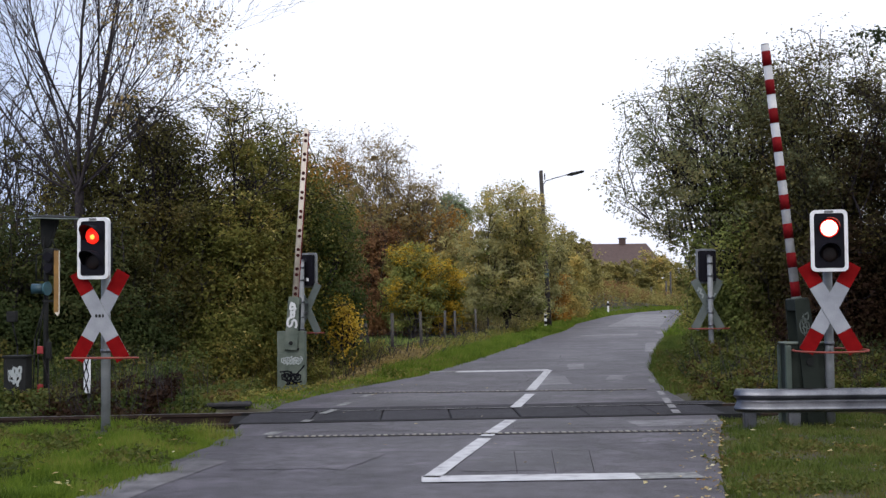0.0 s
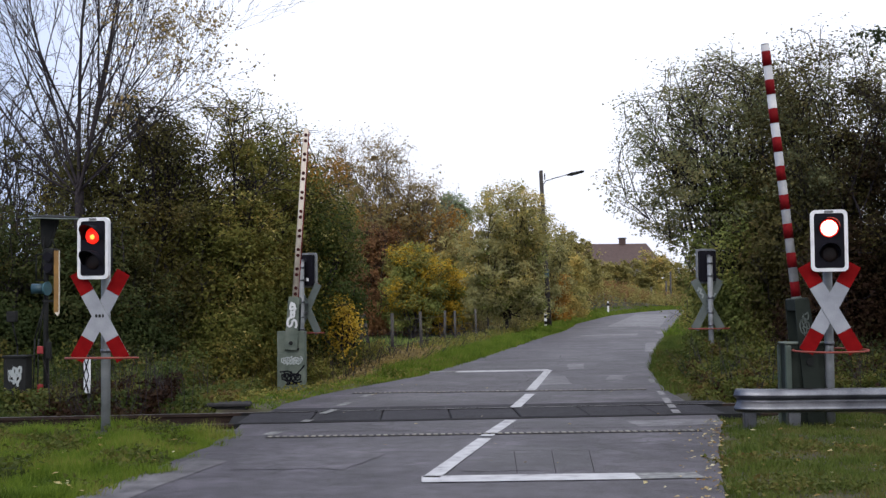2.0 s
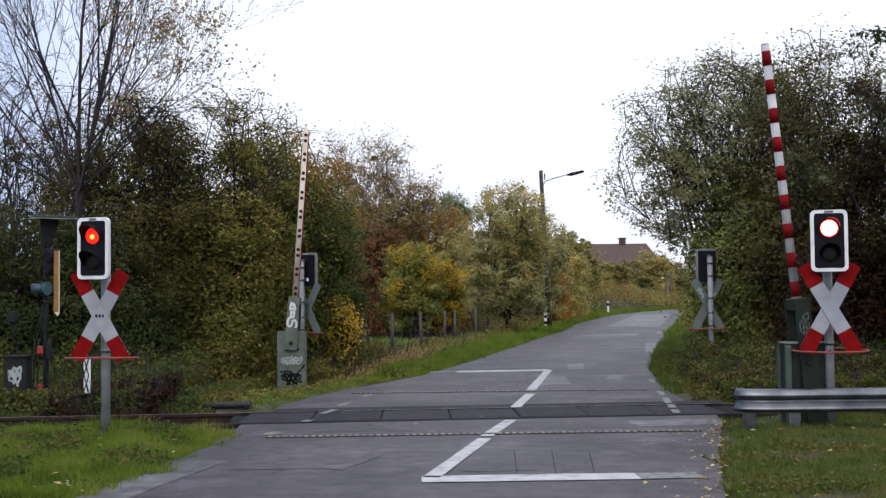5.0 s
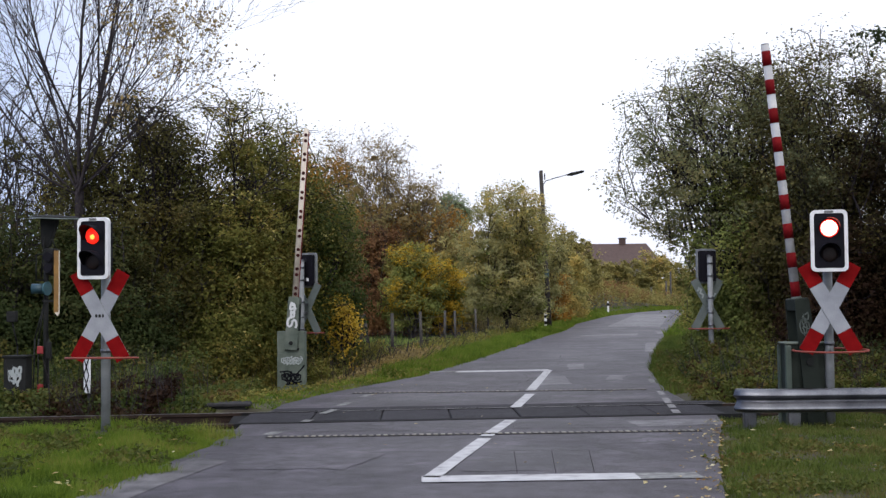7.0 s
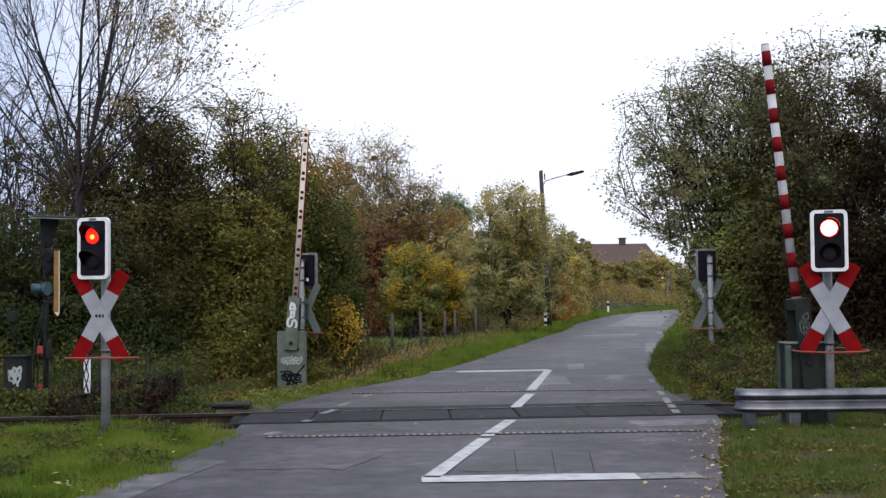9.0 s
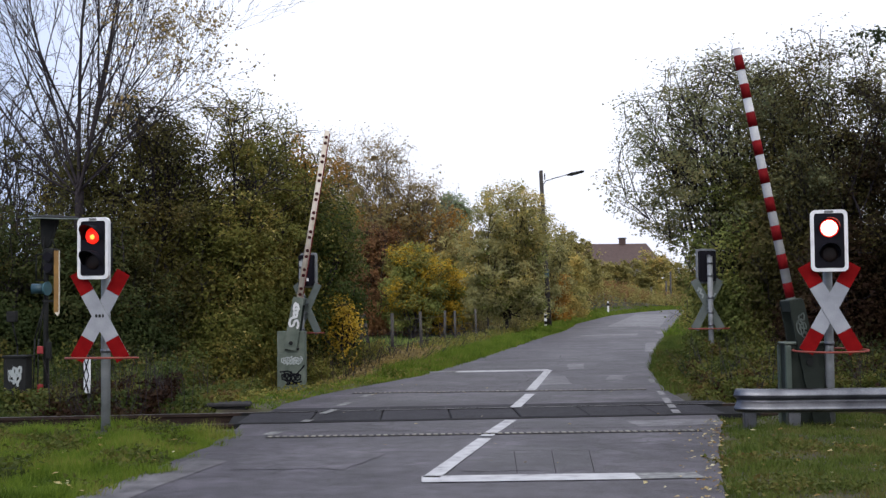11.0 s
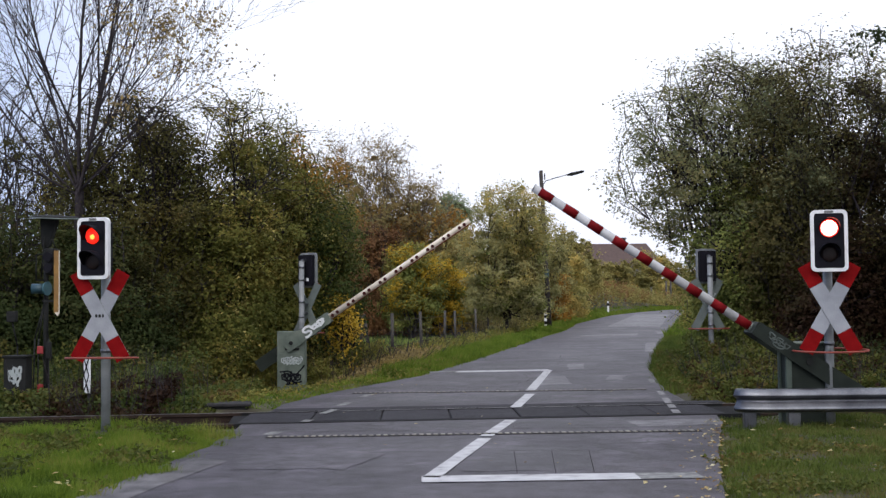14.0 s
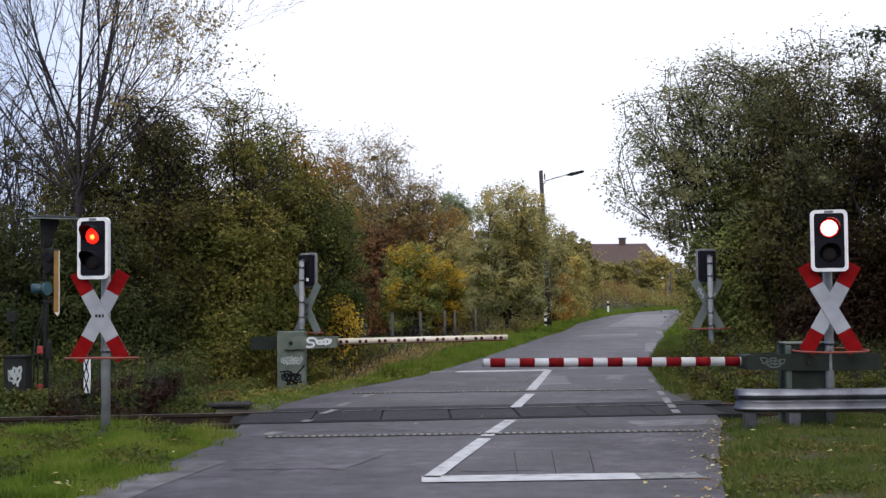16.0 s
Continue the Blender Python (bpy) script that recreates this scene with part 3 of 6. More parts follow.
for k in range(-3, 5):
    x0, x1 = -0.3 + k * 0.8, -0.3 + (k + 1) * 0.8 - 0.012
    bm = bmesh.new()
    slab(bm, [(x0, 0.80), (x1, 0.80), (x1 + 0.03, 1.22), (x0 + 0.03, 1.22)], -0.1, 0.007)
    part("outer_panel", bm, RUBBER, crossing_deck)


# ---- signals ----
def crossing_signal(x, y, z, turn, label, lit=None, facing=True, tilt=3.0, aim=0.0):
    """A post with a two-lamp signal head, a crossbuck and a guard hoop. It faces -y before its turn."""
    ob = thing("crossing_signal", pose(x, y, z, 0, 0, turn), label, "crossing signal", "signals of the level crossing")
    bm = bmesh.new()
    rod(bm, (0, 0.07, -0.35), (0, 0.07, 2.32), 0.054, seg=20)
    rod(bm, (0, 0.07, 2.32), (0, 0.07, 2.335), 0.057, seg=20)
    part("post", bm, GREYPAINT, ob)
    for zz in (0.95, 1.2, 1.5, 1.95, 2.2):
        bm = bmesh.new()
        rod(bm, (0, 0.07, zz - 0.02), (0, 0.07, zz + 0.02), 0.062, seg=20)
        part("clamp", bm, GALV, ob)
    head = bmesh.new()
    top = pose(0, 0.07, 2.145, 0, 0, aim) @ pose(0, -0.24, 0)
    prism(head, rounded(0.34, 0.62, 0.03), -0.02, 0.12, top)
    body = part("signal_head", head, BLACK, ob, "black two-lamp signal head")
    bm = bmesh.new()
    outer, inner = rounded(0.415, 0.715, 0.06), rounded(0.335, 0.635, 0.035)
    vo = [[bm.verts.new(top @ Vector((px, yy, pz))) for px, pz in o] for o in (outer, inner) for yy in (-0.03, 0.02)]
    for a, b in ((0, 2), (2, 3), (3, 1), (1, 0)):
        n = len(vo[a])
        for i in range(n):
            bm.faces.new((vo[a][i], vo[a][(i + 1) % n], vo[b][(i + 1) % n], vo[b][i]))
    bmesh.ops.recalc_face_normals(bm, faces=bm.faces)
    part("border", bm, WHITE if facing else GREYPAINT, body, "rounded white border" if facing else "grey border seen from behind")
    bm = bmesh.new()
    prism(bm, rounded(0.337, 0.637, 0.036), -0.022, 0.0, top)
    part("backing_board", bm, BLACK, body)
    for zz, on in ((0.145, True), (-0.15, False)):
        bm = bmesh.new()
        m = top @ pose(0.0, -0.03, zz, 90)
        bmesh.ops.create_uvsphere(bm, u_segments=24, v_segments=10, radius=0.095, matrix=m @ Matrix.Diagonal((1, 1, 0.25, 1)))
        lens_mat = DARKLENS if not (on and lit) else lit[0]
        for f in bm.faces:
            f.smooth = True
        lens = part("lens", bm, lens_mat, body, "glowing red lens" if on and lit else "unlit dark lens")
        if on and lit:
            bm = bmesh.new()
            # the glowing ring stands in for the lamp's halo, no rim part
            if lit[1] is LIT_HALO:
                ring(bm, 0.098, 0.008, m, 32, 8)
            else:
                bmesh.ops.create_uvsphere(bm, u_segments=16, v_segments=8, radius=0.03, matrix=m @ pose(0.015, -0.015, 0.03) @ Matrix.Diagonal((1, 1, 0.4, 1)))
            part("lens_halo" if lit[1] is LIT_HALO else "bright_spot", bm, lit[1], body)
        bm = bmesh.new()
        n = 14
        v0, v1 = [], []
        for i in range(n + 1):
            a = radians(-20 + 220 * i / n)
            for lst, rr, in ((v0, 0.125), (v1, 0.118)):
                p = Vector((rr * math.cos(a), 0, zz + rr * math.sin(a)))
                deep = 0.05 + 0.13 * max(0.0, math.sin(a))
                lst.append((bm.verts.new(top @ (p + Vector((0, -0.02, 0)))), bm.verts.new(top @ (p + Vector((0, -0.03 - deep, 0))))))
        for i in range(n):
            for lst in (v0, v1):
                bm.faces.new((lst[i][0], lst[i + 1][0], lst[i + 1][1], lst[i][1])).smooth = True
            bm.faces.new((v0[i][1], v0[i + 1][1], v1[i + 1][1], v1[i][1]))
        part("hood", bm, BLACK, body)
    for zz in (-0.2, 0.2):
        bm = bmesh.new()
        box(bm, -0.03, 0.03, 0.12, 0.22, zz - 0.025, zz + 0.025, 0.006, top)
        part("head_bracket", bm, GALV, ob)
    bm = bmesh.new()
    box(bm, -0.05, 0.05, -0.034, -0.028, 0.322, 0.35, 0.002, top)
    part("type_plate", bm, FADED, body, "small worn plate on the border")
    # crossbuck
    for zz in (1.28, 1.45):
        bm = bmesh.new()
        box(bm, -0.025, 0.025, -0.105, 0.03, zz - 0.02, zz + 0.02, 0.005)
        part("sign_bracket", bm, GALV, ob)
    for sgn, yy in ((1, -0.115), (-1, -0.125)):
        arm_pose = pose(0, yy, 1.364, 0, sgn * 29)
        bm = bmesh.new()
        prism(bm, rounded(0.172, 1.15, 0.006, 2), 0, 0.008, arm_pose)
        arm = part("crossbuck_arm", bm, BACKGREY, ob, "white arm with red ends, grey at the back")
        bm = bmesh.new()
        prism(bm, rounded(0.171, 0.61, 0.004, 2), -0.003, 0.001, arm_pose)
        part("white_field", bm, SIGNWHITE, arm)
        for e in (1, -1):
            bm = bmesh.new()
            prism(bm, rounded(0.171, 0.27, 0.004, 2), -0.003, 0.001, arm_pose @ pose(0, 0, e * 0.4425))
            part("red_end", bm, RED, arm)
    if facing and tilt < 0:
        for bx, bw in ((-0.04, 0.025), (0.0, 0.025), (0.04, 0.02)):
            bm = bmesh.new()
            box(bm, bx - bw / 2, bx + bw / 2, -0.133, -0.127, 1.345, 1.38)
            part("worn_mark", bm, IRON, ob, "small worn dark mark")
    bm = bmesh.new()
    ring(bm, 0.425, 0.012, pose(0, -0.06, 0.872, tilt, 0), 48, 8, 0.62)
    hoop = part("guard_hoop", bm, HOOPRED, ob, "faded red tubular guard hoop")
    bm = bmesh.new()
    rod(bm, (0, -0.3, 0.86), (0, 0.2, 0.875), 0.01)
    part("hoop_bracket", bm, GALV, hoop)
    return ob


SL = "grey signal post, red lamp lit, red-white crossbuck,"
crossing_signal(4.51, 14.24, 0, -11, SL + " behind the guardrail", (LIT, LIT_HALO))
crossing_signal(-3.98, 14.24, 0, -5, SL + " in the grass", (LIT_OFF, LIT_SPOT), True, -2.2, -13)
far_right_signal = crossing_signal(5.40, 24.7, 0, 187, "grey signal post seen from behind, with bare grey crossbuck", None, False, 0.0)
far_left_signal = crossing_signal(-2.84, 24.7, 0.0, 150, "grey signal post seen from behind, beside the barrier", None, False, 0.0)

bm = bmesh.new()
box(bm, -0.09, -0.04, -0.048, -0.043, 1.92, 1.98)
part("sticker", bm, WHITE, far_left_signal, "small white sticker")

for stroke in ([(0.19, 1.70), (0.13, 1.66), (0.16, 1.60), (0.09, 1.56), (0.11, 1.50)], [(0.21, 1.64), (0.17, 1.69)], [(-0.12, 1.52), (-0.16, 1.58)]):
    bm = bmesh.new()
    squiggle(bm, stroke, 0.035, -0.101, None, -0.003)
    part("sprayed_mark", bm, PALESPRAY, far_right_signal, "illegible pale sprayed mark")

# ---- barriers ----
def graffiti(parent, y, strokes, width, mat, name="sprayed_mark", label="illegible sprayed mark"):
    for s in strokes:
        bm = bmesh.new()
        squiggle(bm, s, width, y)
        part(name, bm, mat, parent, label)


def curl(cx, cz, w, h, n=16, a0=0, a1=400):
    return [(cx + w * math.cos(radians(a0 + (a1 - a0) * i / n)) * (1 - 0.25 * i / n), cz + h * math.sin(radians(a0 + (a1 - a0) * i / n))) for i in range(n + 1)]


def scribble(x0, x1, zc, h, loops, n=40, lean=0.0):
    """One looping stroke that spells nothing."""
    out = []
    for i in range(n + 1):
        t = i / n
        w = (x1 - x0) / loops
        a = 2 * math.pi * loops * t
        out.append((x0 + (x1 - x0) * t + 0.55 * w * math.cos(a + 0.6 * math.sin(3.1 * a)) + lean * math.sin(a), zc + h * math.sin(a) * (0.75 + 0.25 * math.sin(2.3 * a + 1))))
    return out


def boom_arm(boom, inner, back, mat, high, apart, front_back=None):
    """Two side plates and a cross plate at the beam's root, with the weights at the back end. The beam runs along +x."""
    for yy in (-apart, apart):
        bm = bmesh.new()
        end = front_back if yy < 0 and front_back else back
        prism(bm, [(inner, high * 0.42), (inner, -high * 0.42), (0.1, -high * 0.5), (-end, -high * 0.5), (-end, high * 0.5), (0.1, high * 0.5)], yy - 0.012, yy + 0.012)
        part("side_plate", bm, DARKGREEN if front_back and yy > 0 else mat, boom)
    bm = bmesh.new()
    box(bm, inner - 0.12, inner + 0.02, -apart, apart, -high * 0.4, high * 0.4, 0.01)
    part("beam_socket", bm, mat, boom)
    bm = bmesh.new()
    box(bm, -back, -back + 0.3, -apart + 0.02 if not front_back else apart + 0.02, apart - 0.02 if not front_back else apart + 0.14, -high * 0.42, high * 0.42, 0.012)
    part("counterweight", bm, DARKGREEN, boom)
    bm = bmesh.new()
    rod(bm, (0, -apart - 0.04, 0), (0, apart + 0.04, 0), 0.04, seg=16)
    part("axle", bm, IRON, boom)


# by the guardrail: the beam lies towards -x, so the thing is turned half round and its front is +y
near_barrier = thing("barrier", pose(4.275, 14.47, 0, 0, 0, 180), "green level crossing barrier with red-and-white striped beam", "barrier", "barriers of the level crossing")
bm = bmesh.new()
box(bm, -0.22, 0.24, -0.15, 0.15, -0.25, 0.94, 0.015)
cab = part("cabinet", bm, DARKGREEN, near_barrier, "dark green machine cabinet")
bm = bmesh.new()
box(bm, -0.25, 0.27, -0.17, 0.17, 0.94, 0.965, 0.01)
part("lid", bm, PALEGREEN, cab)
bm = bmesh.new()
box(bm, 0.2, 0.27, -0.19, -0.13, -0.1, 0.93, 0.01)
box(bm, 0.2, 0.27, 0.13, 0.19, -0.1, 0.93, 0.01)
part("door_edge", bm, GREEN, cab)
bm = bmesh.new()
box(bm, -0.26, 0.28, -0.2, 0.2, -0.3, -0.02, 0.02)
part("footing", bm, SLEEPER, near_barrier, "concrete footing")
near_boom = new("boom")
near_boom.parent = near_barrier
near_boom.location = (0, 0, 0.735)
tagged(near_boom, "striped beam with green weighted root")
boom_arm(near_boom, 0.73, 0.84, DARKGREEN, 0.2, 0.2)
bm = bmesh.new()
rod(bm, (0.62, 0, 0), (3.81, 0, 0), 0.055, 0.05, seg=20)
part("beam", bm, BEAMWHITE, near_boom, "white round beam")
bm = bmesh.new()
rod(bm, (3.807, 0, 0), (3.82, 0, 0), 0.051, 0.045, seg=20)
part("end_cap", bm, FADED, near_boom)
for k in range(9):
    bm = bmesh.new()
    b = 3.73 - k * 0.3475
    rod(bm, (b - 0.178, 0, 0), (b, 0, 0), 0.0555 + (0.001 if k > 4 else 0), 0.0535 + (0.001 if k > 4 else 0), seg=20)
    part("red_band", bm, BEAMRED, near_boom)
bm = bmesh.new()
rod(bm, (0.70, 0, 0), (0.76, 0, 0), 0.062, seg=20)
part("collar", bm, PALEGREEN, near_boom)
graffiti(near_boom, 0.2165, [scribble(0.3, 0.56, 0.005, 0.05, 2.5), curl(0.42, -0.02, 0.1, 0.04)], 0.014, BACKGREY)

far_barrier = thing("barrier", pose(-2.98, 23.9, 0), "pale green level crossing barrier with cream beam and sprayed cabinet", "barrier", "barriers of the level crossing")
bm = bmesh.new()
box(bm, -0.28, 0.27, -0.14, 0.16, -0.22, 0.93, 0.02)
cab = part("cabinet", bm, PALEGREEN, far_barrier, "pale green cabinet covered in sprayed marks")
bm = bmesh.new()
box(bm, -0.25, 0.24, -0.145, -0.135, -0.15, 0.5, 0.004)
part("door", bm, PALEGREEN, cab)
bm = bmesh.new()
box(bm, -0.12, 0.15, -0.155, -0.14, 0.56, 0.6, 0.004)
part("vent", bm, IRON, cab)
bm = bmesh.new()
box(bm, -0.17, 0.2, -0.13, 0.15, -0.5, -0.22, 0.02)
part("pedestal", bm, IRON, far_barrier)
graffiti(cab, -0.146, [scribble(-0.18, 0.17, 0.03, 0.095, 4.5), [(-0.22, 0.14), (-0.08, 0.155), (0.0, 0.13)], [(0.13, 0.12), (0.2, 0.2), (0.25, 0.26)], [(-0.1, -0.1), (0.1, -0.09), (0.19, -0.05)], [(-0.14, 0.13), (-0.07, -0.08)], [(-0.04, -0.09), (0.0, 0.14)], [(0.02, 0.1), (0.12, 0.09), (0.03, -0.06), (0.16, -0.07)]], 0.03, INK)
graffiti(cab, -0.146, [scribble(-0.19, 0.2, 0.36, 0.085, 5.5, lean=0.02), scribble(-0.15, 0.18, 0.33, 0.05, 4.5)], 0.017, PALESPRAY)
far_boom = new("boom")
far_boom.parent = far_barrier
far_boom.location = (0, 0, 0.70)
tagged(far_boom, "cream beam with dark reflectors and green weighted root")
boom_arm(far_boom, 0.88, 0.85, PALEGREEN, 0.25, 0.19, 0.13)
bm = bmesh.new()
rod(bm, (0.78, 0, 0), (4.22, 0, 0), 0.062, 0.052, seg=20)
part("beam", bm, CREAM, far_boom, "cream round beam")
bm = bmesh.new()
rod(bm, (4.2, 0, 0), (4.235, 0, 0), 0.05, 0.046, seg=20)
part("end_cap", bm, CREAM, far_boom)
bm = bmesh.new()
box(bm, 0.9, 4.18, -0.02, 0.03, -0.066, -0.05, 0.004)
part("underside_strip", bm, BEAMRED, far_boom, "red strip below the beam")
for k in range(9):
    for off in (0.0, 0.115):
        bm = bmesh.new()
        cx = 0.96 + k * 0.378 + off
        rr = 0.0605 - 0.0028 * (cx - 0.8)
        rod(bm, (cx, -rr - 0.004, -0.006), (cx, -rr + 0.03, -0.006), 0.034, seg=12)
        part("reflector", bm, DOT, far_boom)
graffiti(far_boom, -0.206, [curl(0.4, 0.045, 0.09, 0.045, a0=20, a1=250), curl(0.36, -0.04, 0.1, 0.045, a0=90, a1=-130), scribble(0.52, 0.76, 0.0, 0.06, 1.5)], 0.042, SPRAY)


def motions():
    near = [(0, 84.2), (5, 84.2), (9.6, 84.2), (10.4, 83.8), (10.8, 81.2), (11.3, 75.0), (12.0, 64.4), (12.5, 57.2), (13.0, 49.5), (13.5, 41.8), (14.0, 33.4), (14.5, 24.6), (15.0, 13.6), (15.4, 5.5), (15.7, 1.3), (16.0, 0.3)]
    far = [(0, 85.9), (5, 85.9), (9.6, 85.9), (10.4, 85.4), (10.8, 82.6), (11.3, 76.0), (12.0, 64.6), (12.5, 57.4), (13.0, 49.7), (13.5, 42.3), (14.0, 34.0), (14.5, 26.0), (15.0, 16.0), (15.4, 8.4), (15.7, 4.0), (16.0, 0.9)]
    walk(near_boom, [(t, pose(0, 0, 0.735, 0, -a, 0)) for t, a in near])
    walk(far_boom, [(t, pose(0, 0, 0.70, 0, -a, 0)) for t, a in far])


# ---- guardrail ----
def guardrail(pts, z_top, label):
    ob = thing("guardrail", Matrix.Translation((*pts[0], 0)), label, "guardrail")
    prof = [(0.0, 0.0), (-0.03, -0.003), (-0.05, -0.018), (-0.085, -0.06), (-0.092, -0.078), (-0.08, -0.09), (-0.02, -0.112), (-0.006, -0.125), (-0.012, -0.15), (-0.075, -0.205), (-0.09, -0.222), (-0.085, -0.24), (-0.03, -0.262), (0.0, -0.272)]
    bm = bmesh.new()
    ox, oy = pts[0]
    rows = []
    for i, (x, y) in enumerate(pts):
        a, b = pts[max(0, i - 1)], pts[min(len(pts) - 1, i + 1)]
        d = Vector((b[0] - a[0], b[1] - a[1])).normalized()
        nrm = Vector((-d.y, d.x))
        for th in (0.0, 0.012):
            rows.append([bm.verts.new((x - ox + nrm.x * (-q[0] * -1 + th), y - oy + nrm.y * (q[0] + th), z_top + q[1])) for q in prof])
    for i in range(len(pts) - 1):
        for k in range(len(prof) - 1):
            for s in (0, 1):
                a, b = rows[2 * i + s], rows[2 * i + 2 + s]
                bm.faces.new((a[k], b[k], b[k + 1], a[k + 1])).smooth = True
        for k in (0, len(prof) - 1):
            bm.faces.new((rows[2 * i][k], rows[2 * i + 2][k], rows[2 * i + 3][k], rows[2 * i + 1][k]))
    for i in (0, len(pts) - 1):
        for k in range(len(prof) - 1):
            bm.faces.new((rows[2 * i][k], rows[2 * i][k + 1], rows[2 * i + 1][k + 1], rows[2 * i + 1][k]))
    bmesh.ops.recalc_face_normals(bm, faces=bm.faces)
    part("w_beam", bm, GALV, ob, "galvanised corrugated beam with dull stains")
    for x, y in ((3.52, 14.05), (4.02, 14.02), (5.4, 14.02), (7.4, 14.02)):
        bm = bmesh.new()
        box(bm, x - ox - 0.07, x - ox + 0.07, y - oy + 0.0, y - oy + 0.1, -0.4, z_top - 0.05, 0.008)
        part("post", bm, GALV, ob)
    for x in (3.9, 4.6, 5.2):
        bm = bmesh.new()
        rod(bm, (x - ox, -0.03, z_top - 0.14), (x - ox, 0.02, z_top - 0.14), 0.018, seg=10)
        part("bolt", bm, RUST, ob)


guardrail([(3.36, 14.02), (3.42, 13.97), (3.52, 13.93), (3.7, 13.9), (4.5, 13.9), (6.0, 13.9), (9.0, 13.9)], 0.455, "dull galvanised steel guardrail beside the track")

# ---- trees and shrubs ----
def branch_out(rng, base, targets, r0, subs, twigs, bend=0.25, sub_len=0.35, twig_len=0.5, lift=0.35):
    """Limbs from base to targets, with side branches and twigs. Gives tubes and twig lines."""
    P0, P1, R0, R1, tw = [], [], [], [], []

    def run(a, b, ra, rb, steps):
        pts = [a]
        off = rng.normal(0, 1, 3) * np.linalg.norm(b - a) * bend * 0.3
        for k in range(1, steps + 1):
            t = k / steps
            pts.append(a + (b - a) * t + off * math.sin(t * math.pi) + rng.normal(0, 0.02, 3) * np.linalg.norm(b - a))
        for k in range(steps):
            t0, t1 = k / steps, (k + 1) / steps
            P0.append(pts[k]), P1.append(pts[k + 1])
            R0.append(ra + (rb - ra) * t0), R1.append(ra + (rb - ra) * t1)
        return pts

    for tgt in targets:
        L = np.linalg.norm(tgt - base)
        a = base + rng.normal(0, 1, 3) * np.array([1, 1, 0]) * r0 * 2
        pts = run(a, tgt, r0 * rng.uniform(0.6, 1.0), 0.012, 7)
        for s in range(subs):
            k = rng.integers(2, 8)
            o = pts[k]
            d = rng.normal(size=3)
            d /= np.linalg.norm(d)
            d = d + (tgt - a) / L * 0.7
            d[2] += lift
            d /= np.linalg.norm(d)
            l = L * sub_len * rng.uniform(0.5, 1.2)
            q = run(o, o + d * l, max(0.012, r0 * 0.3 * (1 - k / 9)), 0.006, 3)
            for w in range(twigs):
                c = q[rng.integers(1, 4)]
                e = rng.normal(size=3)
                e[2] += lift * 0.7
                e = e / np.linalg.norm(e) + d * 0.5
                e /= np.linalg.norm(e)
                end = c + e * twig_len * rng.uniform(0.4, 1.2)
                P0.append(c), P1.append(end), R0.append(0.006), R1.append(0.0025)
                tw.append((c, end))
    return (np.array(P0), np.array(P1), np.array(R0), np.array(R1)), np.array(tw)


def crown_shape(rng, high, wide, deep):
    """Draws points that stray out of a lobed crown back to its rim."""
    lobes = rng.normal(size=(7, 3))
    lobes /= np.linalg.norm(lobes, axis=1, keepdims=True)
    gain = rng.uniform(-0.12, 0.2, 7)
    mid, half = np.array([0, 0, high * 0.5]), np.array([wide / 2, deep / 2, high * 0.5])

    def rim(u):
        return 0.93 + (np.maximum(0, u @ lobes.T) ** 4 * gain).sum(-1, keepdims=True)

    def squeeze(p, soft):
        q = (p - mid) / half
        r = (np.abs(q) ** 2.5).sum(-1, keepdims=True) ** 0.4 + 1e-9
        u = q / r
        k = rim(u / np.linalg.norm(u, axis=-1, keepdims=True))
        low = p[..., 2:3] < high * 0.3
        rr = np.where((r > k) & ~low, k + (r - k) * soft, r)
        return mid + u * rr * half

    def scatter(n, inner=0.55):
        u = rng.normal(size=(n, 3))
        u /= np.linalg.norm(u, axis=1, keepdims=True)
        w = rim(u) / (np.abs(u) ** 2.5).sum(-1, keepdims=True) ** 0.4
        return mid + u * w * half * rng.uniform(inner ** 2, 1.0, (n, 1)) ** 0.5
    return squeeze, scatter


